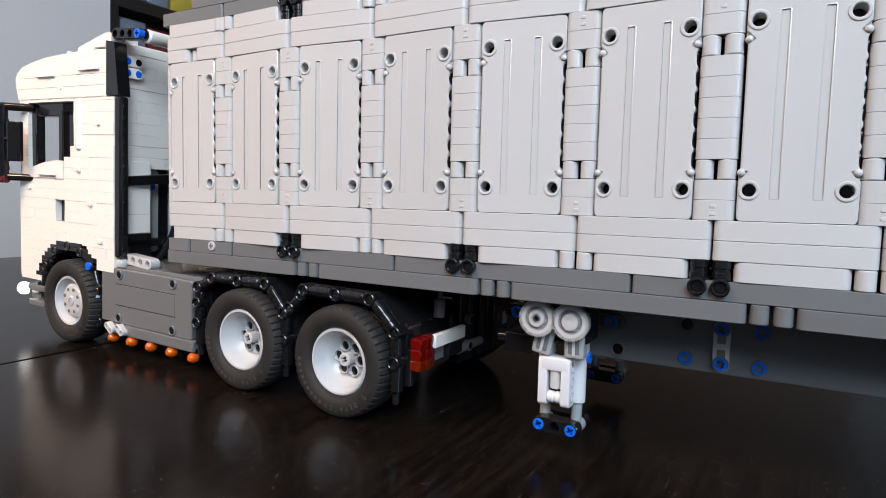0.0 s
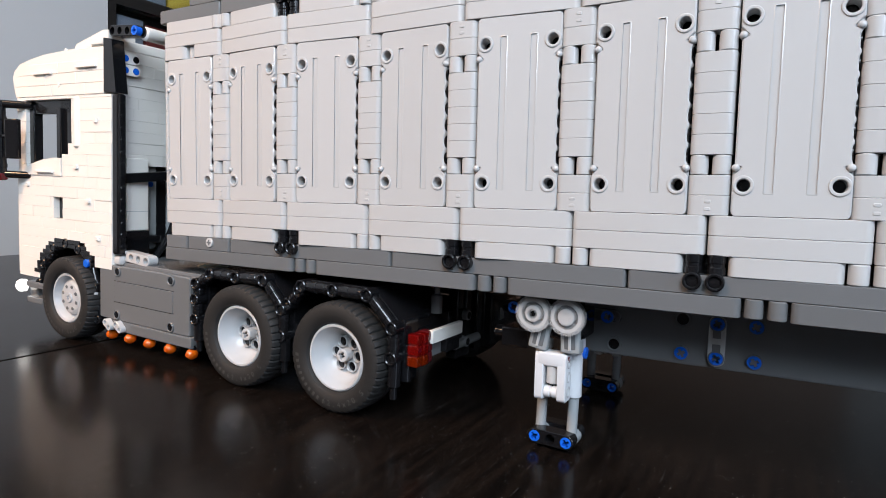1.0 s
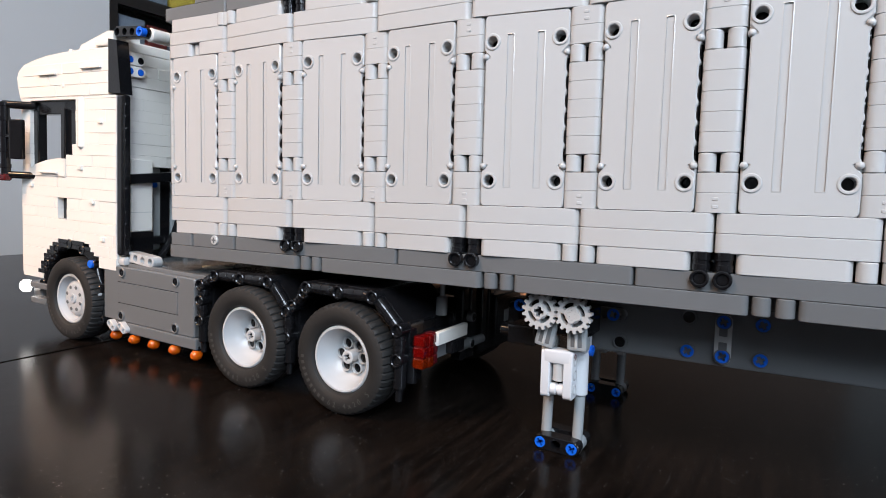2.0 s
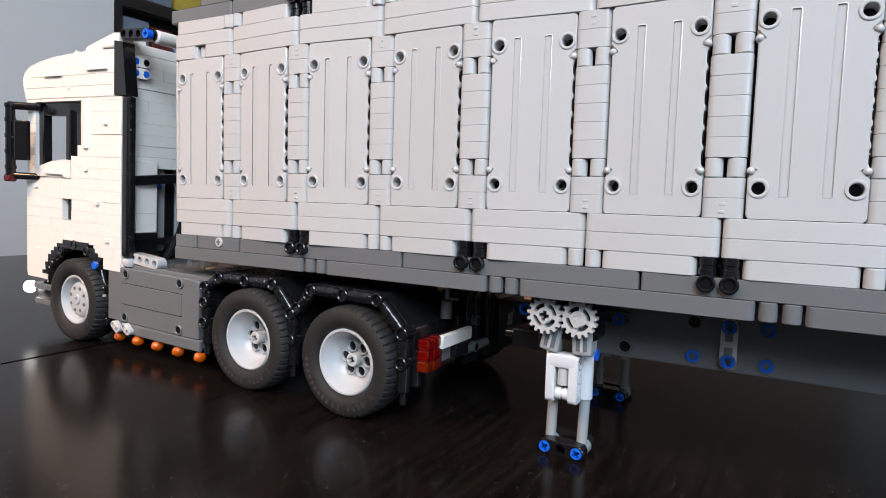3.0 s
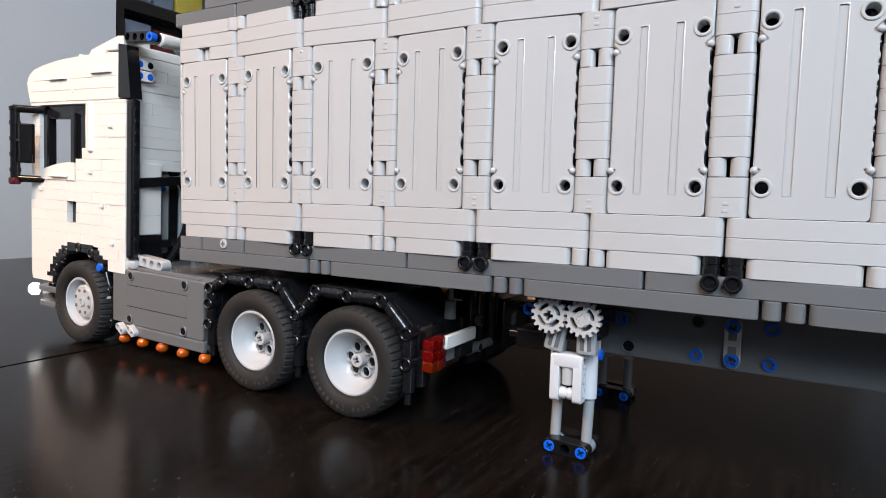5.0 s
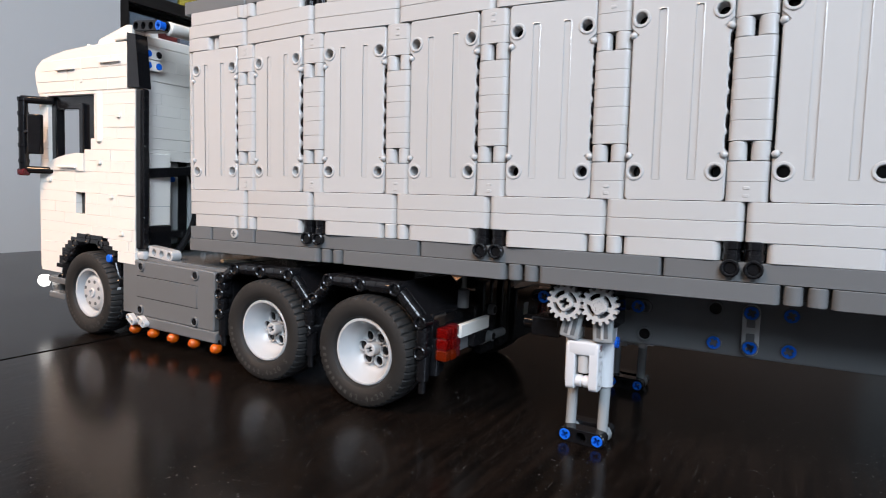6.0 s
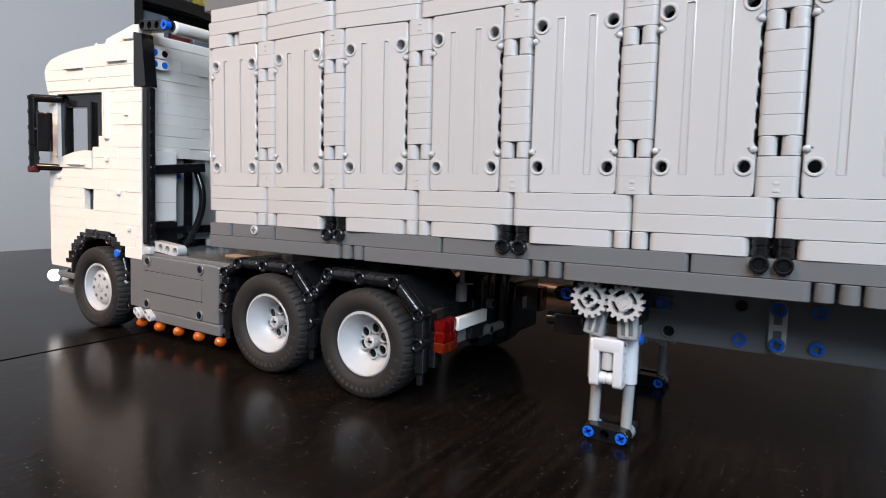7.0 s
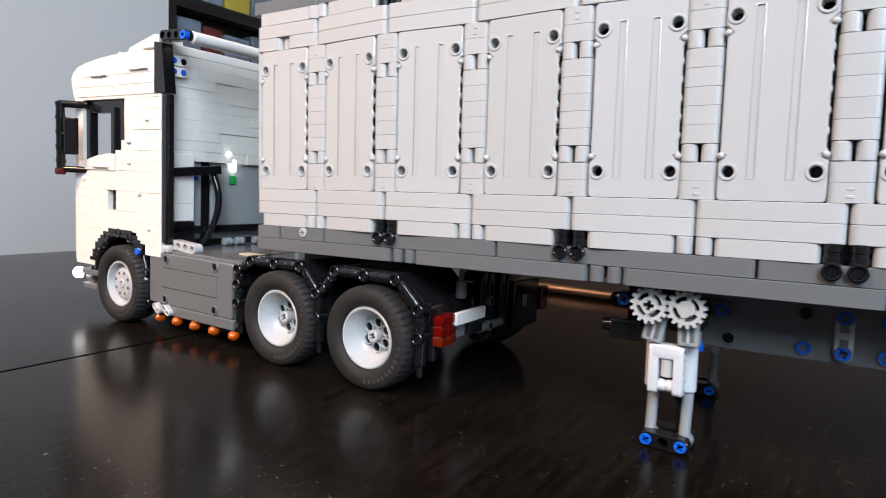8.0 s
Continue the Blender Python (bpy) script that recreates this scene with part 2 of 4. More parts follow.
def slab(name, outlines, holes=(), depth=8.0, y0=0.0):
    """Extrudes an outline from its front (facing -y) to depth. outlines: (y, points) rings from the front face back; holes go through."""
    bm = bmesh.new()

    def ring(pts, y):
        vs = [bm.verts.new((x * MM, y * MM, z * MM)) for x, z in pts]
        return vs, [bm.edges.new((vs[i], vs[(i + 1) % len(vs)])) for i in range(len(vs))]

    def skirt(a, b):
        for i in range(len(a)):
            j = (i + 1) % len(a)
            bm.faces.new((a[i], a[j], b[j], b[i]))

    rings = [ring(p, y) for y, p in outlines]
    back = ring(outlines[-1][1], y0 + depth)
    for (a, _), (b, _) in zip(rings, rings[1:] + [back]):
        skirt(a, b)
    front_edges, back_edges = list(rings[0][1]), list(back[1])
    for h in holes:
        fa, ba = ring(h, outlines[0][0]), ring(h, y0 + depth)
        skirt(fa[0], ba[0])
        front_edges += fa[1]
        back_edges += ba[1]
    bmesh.ops.triangle_fill(bm, use_beauty=True, use_dissolve=False, edges=front_edges, normal=(0, -1, 0))
    bmesh.ops.triangle_fill(bm, use_beauty=True, use_dissolve=False, edges=back_edges, normal=(0, 1, 0))
    return finish(bm, name)


def plate(w, h, r=0.8, depth=8.0, bev=0.5, holes=()):
    """A rounded plate with a softened front edge, its front face at y = 0."""
    key = ("plate", w, h, r, depth, bev, tuple(map(tuple, holes)))
    if key not in CACHE:
        outs = [(0, rrect(w, h, r, bev)), (bev, rrect(w, h, r, 0))]
        CACHE[key] = slab("plate", outs, [circle(*q) for q in holes], depth)
    return CACHE[key]


def strip(w, h, r=3.2, depth=8.0, bev=0.22):
    """A wall piece with upright rounded ends and crisp level edges, its front at y = 0, about its middle in x and z."""
    key = ("strip", w, h, r, depth, bev)
    if key not in CACHE:
        def prof(i):
            c = rrect(w, 2 * depth, r, i, 5)
            return [(x, y + depth) for x, y in c]
        bm = bmesh.new()
        levels = ((-h / 2, bev), (-h / 2 + bev, 0), (h / 2 - bev, 0), (h / 2, bev))
        rings = [[bm.verts.new((x * MM, min(y, depth) * MM, z * MM)) for x, y in prof(i)] for z, i in levels]
        for a, b in zip(rings, rings[1:]):
            for q in range(len(a)):
                n = (q + 1) % len(a)
                bm.faces.new((a[q], a[n], b[n], b[q]))
        bm.faces.new(list(reversed(rings[0])))
        bm.faces.new(rings[-1])
        bmesh.ops.remove_doubles(bm, verts=bm.verts[:], dist=1e-7)
        CACHE[key] = finish(bm, "strip", 30)
    return CACHE[key]


def beam(n, depth=7.4, h=7.4, hole=2.45):
    """A studless beam of n holes, 8 mm apart, about its middle, front at y = 0."""
    return plate((n - 1) * 8 + h, h, h / 2 - 0.01, depth, 0.35, [((i - (n - 1) / 2) * 8, 0, hole, 14) for i in range(n)])


def ring_mesh(ro, ri, depth, lip=0.3, n=24):
    key = ("ring", ro, ri, depth, lip, n)
    if key not in CACHE:
        CACHE[key] = lathe("ring", [(ri, depth), (ri, lip), (ri + lip, 0), (ro - lip, 0), (ro, lip), (ro, depth)], n, closed=True)
    return CACHE[key]


def cyl(r, length, bev=0.3, n=20):
    """A closed cylinder along y from 0 to length."""
    key = ("cyl", r, length, bev, n)
    if key not in CACHE:
        CACHE[key] = lathe("cylinder", [(0, 0), (r - bev, 0), (r, bev), (r, length - bev), (r - bev, length), (0, length)], n)
    return CACHE[key]


def part(name, me, mat, parent, m=None, label=""):
    """Links a mesh as one object under a thing or a part."""
    if me.materials and me.materials[0] != mat:
        key = ("with", me.name, mat.name)
        if key not in CACHE:
            CACHE[key] = me.copy()
            CACHE[key].materials.clear()
            CACHE[key].materials.append(mat)
        me = CACHE[key]
    elif not me.materials:
        me.materials.append(mat)
    ob = new(name, me)
    if parent:
        ob.parent = parent
    if m is not None:
        ob.matrix_basis = m
    if label:
        tagged(ob, label)
    return ob


def at(x, y, z, rx=0, ry=0, rz=0):
    """A pose from millimetres and degrees."""
    return pose(x * MM, y * MM, z * MM, rx, ry, rz)


# ---- setting ----
def slab_box(name, x0, x1, y0, y1, z0, z1, mat, label="", category="", kind="structure", parent=None, bev=0.0):
    me = block((x1 - x0) * 1000, (y1 - y0) * 1000, (z1 - z0) * 1000, bev, 2)
    ob = part(name, me.copy(), mat, parent, pose((x0 + x1) / 2, (y0 + y1) / 2, (z0 + z1) / 2))
    if label:
        tagged(ob, label, category, kind=kind)
    return ob


XW, XE, YS, YN, ZF, ZT = -0.85, 2.20, -1.25, 1.70, -0.75, 1.75
slab_box("floor", XW - 0.1, XE + 0.1, YS - 0.1, YN + 0.1, ZF - 0.1, ZF, FLOORM, "brown wooden floor of the room", "floor")
slab_box("ceiling", XW - 0.1, XE + 0.1, YS - 0.1, YN + 0.1, ZT, ZT + 0.1, CEIL, "plain white painted ceiling", "ceiling")
slab_box("wall_west", XW - 0.1, -0.778, YS, 0.438, ZF, ZT, WALL, "plain light grey painted wall behind the table", "wall")
slab_box("wall_recess", XW - 0.1, XW, 0.438, YN, ZF, ZT, WALL, "light grey wall of a recess behind the cabinet", "wall")
slab_box("wall_north", XW - 0.1, 0.5, YN, YN + 0.1, ZF, ZT, PANELM, "dark brown wood panelled wall", "wall")
# added out of view: near-black so the table mirrors darkness at its right
slab_box("wall_northeast", 0.5, XE + 0.1, YN, YN + 0.1, ZF, ZT, CABM, "unseen near-black wall added to darken the table's reflection", "wall")


def wall_east():
    """The east wall in pieces round its window."""
    thing = tagged(new("wall_east"), "light grey painted wall with one tall window", "wall", kind="structure")
    a, b, z0, z1 = -1.07, -0.53, 0.38, 1.38
    for y0, y1, q0, q1 in ((YS, a, ZF, ZT), (b, YN, ZF, ZT), (a, b, ZF, z0), (a, b, z1, ZT)):
        slab_box("wall_piece", XE, XE + 0.1, y0, y1, q0, q1, WALL, parent=thing)
    w = tagged(new("window_3"), "tall white framed window letting in daylight", "window", kind="structure")
    for y0, y1, q0, q1 in ((a, a + 0.05, z0, z1), (b - 0.05, b, z0, z1), (a + 0.05, b - 0.05, z0, z0 + 0.05), (a + 0.05, b - 0.05, z1 - 0.05, z1)):
        slab_box("window_frame", XE + 0.03, XE + 0.07, y0, y1, q0, q1, FRAMEP, parent=w)


wall_east()


def wall_with_windows():
    """The unseen wall behind the camera, darkened to cut bounce, in pieces round two window openings, with the windows'
    frames.
    """
    thing = tagged(new("wall_south"), "unseen grey wall with two tall windows, darkened to cut bounced light", "wall", kind="structure")
    z1 = 1.71
    wins = ((-0.84, -0.20, 0.94), (0.46, 1.40, 0.62))
    xs = (XW - 0.1, wins[0][0], wins[0][1], wins[1][0], wins[1][1], XE + 0.1)
    for a, b in zip(xs[0::2], xs[1::2]):
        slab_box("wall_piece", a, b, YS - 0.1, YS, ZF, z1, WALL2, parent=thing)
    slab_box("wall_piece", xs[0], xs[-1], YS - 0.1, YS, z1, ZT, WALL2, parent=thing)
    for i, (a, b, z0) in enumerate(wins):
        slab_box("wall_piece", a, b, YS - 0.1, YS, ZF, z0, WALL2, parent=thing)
        w = tagged(new("window_%d" % (i + 1)), "tall white framed window letting in daylight", "window", kind="structure")
        for p, q, r, t in ((a, a + 0.05, z0, z1), (b - 0.05, b, z0, z1), (a + 0.05, b - 0.05, z0, z0 + 0.05), (a + 0.05, b - 0.05, z1 - 0.05, z1)):
            slab_box("window_frame", p, q, YS - 0.07, YS - 0.03, r, t, FRAMEP, parent=w)


wall_with_windows()


def table():
    thing = tagged(new("dining_table"), "dusty black-brown lacquered wooden table with a seam", "table")
    seam = -0.102
    y0, y1 = -0.75, 0.56
    for a, b in ((-0.630, seam - 0.0006), (seam + 0.0006, 0.85)):
        bm = bmesh.new()
        bmesh.ops.create_cube(bm, size=1, matrix=pose((a + b) / 2, (y0 + y1) / 2, -0.015) @ Matrix.Diagonal((b - a, y1 - y0, 0.03, 1)))
        bmesh.ops.bevel(bm, geom=bm.edges[:], offset=0.0012, segments=2, affect="EDGES")
        part("board", finish(bm, "board"), TABLE, thing)
    slab_box("apron", -0.5, 0.75, y0 + 0.1, y1 - 0.1, -0.10, -0.031, CABM, parent=thing)
    for x in (-0.55, 0.77):
        for y in (y0 + 0.06, y1 - 0.06):
            slab_box("leg", x - 0.03, x + 0.03, y - 0.03, y + 0.03, ZF, -0.031, CABM, parent=thing)


table()


def cabinet():
    """The dark glazed cabinet against the far wall."""
    thing = tagged(new("display_cabinet"), "tall black glazed cabinet with grey boxes on its shelves", "cabinet")
    x0, x1, y0, y1, z0, z1 = -0.845, -0.790, 0.440, 1.40, ZF, 1.45
    f = 0.014
    slab_box("back", x0, x0 + 0.012, y0, y1, z0, z1, CABM, parent=thing)
    slab_box("side", x0 + 0.012, x1, y0, y0 + 0.02, z0, z1, CABM, parent=thing)
    slab_box("side", x0 + 0.012, x1, y1 - 0.02, y1, z0, z1, CABM, parent=thing)
    for z in (z0, 0.02, 0.325, 0.432, 0.62, 0.95, z1 - 0.02):
        slab_box("shelf", x0 + 0.012, x1 - 0.02, y0 + 0.02, y1 - 0.02, z, z + 0.02, CABM, parent=thing)
    slab_box("door_stile", x1, x1 + 0.012, y0, y0 + f, z0, z1, CABM, parent=thing)
    slab_box("door_stile", x1, x1 + 0.012, y1 - f, y1, z0, z1, CABM, parent=thing)
    slab_box("door_rail", x1, x1 + 0.012, y0 + f, y1 - f, 0.430, 0.452, CABM, parent=thing)
    slab_box("door_rail", x1, x1 + 0.012, y0 + f, y1 - f, z1 - 0.04, z1, CABM, parent=thing)
    slab_box("door_rail", x1, x1 + 0.012, y0 + f, y1 - f, z0, z0 + 0.1, CABM, parent=thing)
    pane = slab_box("pane", x1 + 0.003, x1 + 0.006, y0 + f, y1 - f, z0 + 0.1, z1 - 0.04, GLASS, parent=thing)
    pane.visible_shadow = False
    y = y0 + 0.03
    k = 0
    while y < y1 - 0.15:
        w = (0.06, 0.05, 0.07, 0.055)[k % 4]
        b = slab_box("storage_box", -0.83, -0.80, y, y + w - 0.006, 0.345, 0.418 - 0.006 * (k % 3), REDBOX if k == 1 else SHADE,
                     "small closed box on a cabinet shelf", "box", "thing", bev=2)
        tagged(b, group="boxes on the cabinet shelves")
        b = slab_box("storage_box", -0.83, -0.80, y, y + w - 0.006, 0.452, 0.52 + 0.01 * (k % 3), YELBOX if k == 2 else SHADE,
                     "small closed box on a cabinet shelf", "box", "thing", bev=2)
        tagged(b, group="boxes on the cabinet shelves")
        y += w
        k += 1


cabinet()
rod = part("curtain_rod", cyl(6.0, 760, 1.0, 24), BRONZE, None, at(-60, 402, 6.05, 0, 0, -90))
tagged(rod, "round bronze metal rod lying on the dark table", "rod")


# ---- the trailer, in its own space: x to its rear, side face at y = 0, z as on a level bed ----
PITCH = -1.69
trailer = tagged(new("toy_semi_trailer"), "toy brick semi-trailer with light grey panelled sides and dark grey chassis", "toy trailer")
STEP = 56
SPAN = range(0, 10)
# each panel: shift along, shift across, turn about the upright
PANELS = {0: (0.3, 0.6, 1.15), 1: (-0.4, -0.4, -4.0), 2: (0.0, -0.2, 4.6), 3: (-0.2, -0.3, -1.8), 4: (0.3, 0.0, 5.2), 5: (-0.2, 0.1, -2.0), 6: (0.2, 0.2, 2.2)}


def panel_mesh():
    """A 5 by 11 side panel: rounded corners, four pin holes, and shoulders cut back beside the holes."""
    def outline(i):
        w, h, r = 20 - i, 44.05, 2.0
        nd = 0.6
        pts = []
        right = [(w, h - r), (w, 28.4), (w - 2.8, 25.4), (w - 2.8, 24.6), (w - nd, 24.2), (w - nd, -24.2), (w - 2.8, -24.6), (w - 2.8, -25.4), (w, -28.4), (w, -h + r)]
        pts += [(w - r * (1 - math.cos(radians(a))), h - r * (1 - math.sin(radians(a)))) for a in (60, 30)]
        pts += right
        pts += [(w - r * (1 - math.cos(radians(a))), -h + r * (1 - math.sin(radians(a)))) for a in (30, 60)]
        left = [(-x, z) for x, z in reversed(pts)]
        teeth = []
        for q in range(6):
            z = 20 - 8 * q
            teeth += [(w - nd, z + 3.4), (w - nd - 0.5, z + 2.4), (w - nd - 0.5, z - 2.4), (w - nd, z - 3.4)]
        at_ = pts.index((w - nd, 24.2)) + 1
        pts = pts[:at_] + teeth + pts[at_:]
        return list(reversed(pts + left))
    holes = [circle(sx * 16, sz * 32, 2.45, 18) for sx in (1, -1) for sz in (1, -1)]
    holes += [[(x + sx * 7.2, z) for x, z in rrect(3.0, 70, 0.3, 0, 1)] for sx in (1, -1)]
    return slab("side_panel", [(0, outline(0.55)), (0.55, outline(0))], holes, 7.6)


def build_panels():
    body = panel_mesh()
    rim = ring_mesh(3.85, 2.5, 4.0, 0.3, 24)
    rib = plate(3.4, 70.4, 0.3, 1.2, 0.05)
    seat = block(4.0, 3.0, 5.4, 0.8, 1)
    lip = slab("rib_lip", [(0, rrect(3.5, 70.5, 0.4, 0.14, 1)), (0.16, rrect(3.9, 70.9, 0.4, 0, 1))], [rrect(3.0, 70, 0.3, 0, 1)], 0.5)
    hole_disc = cyl(3.3, 0.75, 0.1, 16)
    knob = lathe("knob", [(0, -1.55), (0.6, -1.43), (1.1, -1.1), (1.43, -0.6), (1.55, 0), (1.55, 2)], 16)
    for k in SPAN:
        dx, dy, turn = PANELS.get(k, (0, 0, (1.2, -1.2)[k % 2]))
        p = part("side_panel", body, GREY, trailer, at(STEP * k + dx, dy, 155, 0, 0, turn))
        # solid black discs: the shade inside the edge holes put into colour
        for q in range(6):
            part("side_hole", hole_disc, BLACK, p, at(18.7, 3.9, 20 - 8 * q, 0, 0, -90))
        for sx in (1, -1):
            part("rib", rib, GREY, p, at(sx * 7.2, 0.38, 0))
            part("rib_lip", lip, GREY, p, at(sx * 7.2, -0.16, 0))
            for sz in (1, -1):
                part("hole_rim", rim, GREY, p, at(sx * 16, -0.5, sz * 32))
                part("knob", knob, GREY, p, at(sx * 19.0, 0.5, sz * 25.2))
                part("knob_seat", seat, GREY, p, at(sx * 18.0, 2.5, sz * 26.4, 0, 0, sx * 14))


def skew(k):
    """The turn and shift of the rows above and below panel k."""
    return PANELS.get(k, (0, 0, (1.2, -1.2)[k % 2]))


def build_rows():
    """The long wall pieces over and under the panels and the columns between them."""
    long_p, mid_p = strip(55.5, 7.9), strip(39.5, 7.9)
    round_one = lathe("round_one", [(0, -3.9), (3.1, -3.9), (3.5, -3.5), (3.5, 3.5), (3.1, 3.9), (0, 3.9)], 20)
    up = at(0, 0, 0, 90)
    dark_mid = strip(55.5, 7.9, 1.6)
    pin = lathe("clip_tube", [(0, -4), (3.2, -4), (3.5, -3.6), (3.5, -1.2), (3.1, -0.8), (3.1, 0.4), (3.5, 0.8), (3.5, 3.6), (3.2, 4), (0, 4)], 20)
    eye = ring_mesh(3.7, 2.3, 6.5, 0.4, 20)
    plug = cyl(2.3, 3.0, 0.2, 14)
    for k in SPAN:
        dx, dy, turn = skew(k)
        base = at(STEP * k + dx, dy, 0, 0, 0, turn * 0.85)
        full = strip(51.7, 7.9) if k == 0 else long_p
        mid_x = 1.9 if k == 0 else 0.0
        for z in (107, 99):
            part("wall_strip", full, GREY, trailer, base @ at(mid_x, -0.4, z))
        part("wall_strip", mid_p, GREY, trailer, base @ at(0, -0.2, 91))
        if k == 0:
            for a, w in ((-13.6, 20.8), (15.5, 24.6)):
                part("wall_strip", strip(w, 7.9), GREY, trailer, base @ at(a, -0.4, 203))
            part("pin", cyl(2.4, 7.0, 0.3), GREY, trailer, base @ at(0, 4, 206.5, -90))
            part("wall_strip", full, GREY, trailer, base @ at(mid_x, -0.4, 211))
            part("wall_strip", full, GREY, trailer, base @ at(4, -0.4, 219))
        else:
            for z in (203, 211):
                part("wall_strip", long_p, GREY, trailer, base @ at(0, -0.4, z))
            part("wall_strip", mid_p, GREY, trailer, base @ at(0, -0.2, 219))
        for z in (227, 235):
            part("top_rail_strip", dark_mid, DARK, trailer, at(STEP * k + (28 if z > 230 else 0), 0.8, z))
        xb = STEP * k + 28
        if k % 2:
            for s in (-4.3, 4.3):
                for zc, ze in ((91.4, 84.5), (218.6, 225.5)):
                    c = part("clip", pin, BLACK, trailer, at(xb + s, 1.6, zc) @ up)
                    e = part("clip_eye", eye, BLACK, trailer, at(xb + s, -2.8, ze))
                    part("plug", plug, BLACK, e, at(0, 1.2, 0))
        else:
            for s in (-4.0, 4.0):
                for z in (91, 219):
                    part("round_piece", round_one, GREY, trailer, at(xb + s, 3.2, z) @ up)
        # the column, level with the panels' edges on both sides
        nx, ny, nt = skew(k + 1)
        yc = (dy + 20 * math.sin(radians(turn)) + ny - 20 * math.sin(radians(nt))) / 2
        cell = strip(15.6, 7.94, 3.0, 8, 0.16)
        dot = plate(2.6, 1.5, 0.6, 1, 0.25)
        for zc in (119, 191):
            c = part("column_cap", cell, GREY, trailer, at(xb - 0.25, yc - 0.2, zc - 4))
            c2 = part("column_cap", cell, GREY, trailer, at(xb - 0.25, yc - 0.2, zc + 4))
            for q in (1.5, -1.5):
                part("mould_mark", dot, GREY, c if zc < 150 else c2, at(0, -0.22, q))
        for i in range(5):
            part("column_piece", cell, GREY, trailer, at(xb - 0.25, yc - 0.5, 139 + 8 * i))
        for s in (-4.35, 4.35):
            for z in (131, 179):
                part("round_piece", round_one, GREY, trailer, at(xb - 0.2 + s * 0.95, yc + 2.8, z) @ up)
    for i in range(11):
        part("column_piece", strip(3.6, 7.94, 1.6, 8, 0.14), GREY, trailer, at(-22.3, 0.9, 115 + 8 * i))
    # dark grey chassis rails
    for a, b in ((-24, -3), (-2.5, 35.5), (36, 155.5), (156, 277), (277.5, 398), (398.5, 520)):
        part("chassis_strip", strip(round(b - a - 0.4, 1), 7.9, 1.6), DARK, trailer, at((a + b) / 2, 0.2, 83))
    starts = (-24.3, 88.3, 205.3, 322.3, 439.0)
    for a, b in zip(starts, starts[1:] + (522.0,)):
        a0 = a + (16.6 if a > 0 else 0.0)
        part("chassis_strip", strip(round(b - a0 - 0.6, 1), 7.9, 3.0), DARK, trailer, at((a0 + b) / 2, -1.2, 75))
        if a > 0:
            for q in (4.2, 12.5):
                part("chassis_round", round_one, DARK, trailer, at(a + q, 2.6, 75) @ up)
    scr = part("screw_pin", cyl(3.0, 1.5, 0.3), GREY, trailer, at(18.8, -0.8, 84))
    part("cross_slot", slab("cross_slot", [(0, cross(1.7, 0.5))], (), 0.6), DARK, scr, at(0, -0.25, 0))


def build_core():
    """The black filler box behind the side pieces that puts shade in their gaps, and the chassis below it."""
    # solid black filler, stands in for the unlit inside between the panels
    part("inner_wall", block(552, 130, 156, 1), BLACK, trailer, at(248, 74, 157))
    part("far_wall", block(552, 5, 166, 1), GREY, trailer, at(248, 142, 155))
    part("floor_plate", block(552, 128, 8, 1), DARK, trailer, at(248, 74, 76))
    # longitudinal frame, with its pins
    for y in (45, 97):
        part("frame_rail", block(290, 8, 34, 1.2), DARK, trailer, at(392, y + 4, 55.2))
    part("frame_rail", block(40, 8, 20, 1.2), DARK, trailer, at(240, 49, 61))
    part("cross_member", block(270, 44, 8, 1.0), DARK, trailer, at(392, 71, 64))
    part("frame_skirt", block(64, 6, 26, 1.0), DARK, trailer, at(262, 56, 58))
    blue_pins = ((294.6, 44), (310.2, 44), (326.1, 44), (326.3, 60.3), (310.2, 60.2), (259.2, 57.8))
    pm = slab("blue_pin", [(0, circle(0, 0, 2.9, 18)), (0.3, circle(0, 0, 3.1, 18))], [cross(2.0, 0.8, 0.5)], 2.5)
    rimd = ring_mesh(3.6, 3.0, 2.0, 0.2, 20)
    for x, z in blue_pins:
        y = 41.2 if x == 310.2 else 41.6 if x < 260 else 43.4
        p = part("blue_pin", pm, BLUE, trailer, at(x, y, z), "blue connector pin")
        part("pin_rim", rimd, DARK, p, at(0, 0.4, 0))
    for x, z in ((294.7, 60.4), (262.5, 44)):
        p = part("open_hole", ring_mesh(3.8, 2.7, 4, 0.3, 20), DARK, trailer, at(x, 43.8, z))
        part("hole_bottom", cyl(2.7, 0.6, 0.1, 16), BLACK, p, at(0, 0.5, 0))
    part("link_beam", plate(7.4, 24, 3.69, 4, 0.35, [(0, 8, 2.4, 14), (0, -8, 2.4, 14)]), GREY, trailer, at(310.2, 41.8, 52.1))
    part("link_slot", block(3.6, 1.2, 4, 0.3), DARK, trailer, at(310.2, 41.9, 55.5))
    part("link_slot", block(3.6, 1.2, 4, 0.3), DARK, trailer, at(310.2, 41.9, 48.7))
    part("cross_beam", beam(5), DARK, trailer, at(246, 42.5, 57.8))
    part("connector_block", block(15, 16, 10, 1.0), BLACK, trailer, at(218.5, 28.5, 46))
    part("connector_cross", slab("connector_cross", [(0, cross(2.4, 0.8, 0.4))], (), 1.0), BLACK, trailer, at(220.4, 20.0, 46.3))
    part("connector_pin", cyl(3.4, 18, 0.4), BLACK, trailer, at(206, 26, 47, 0, 0, -90))
    part("connector_beam", beam(4), BLACK, trailer, at(226, 21.5, 61))
    part("blue_pin", pm, BLUE, trailer, at(217.2, 20.6, 61.2), "blue connector pin")
    part("hanger", block(30, 16, 22, 1.0), BLACK, trailer, at(232, 37, 58))
    part("king_pin_block", block(60, 60, 10, 1.5), BLACK, trailer, at(60, 72, 67))


build_panels()
build_rows()
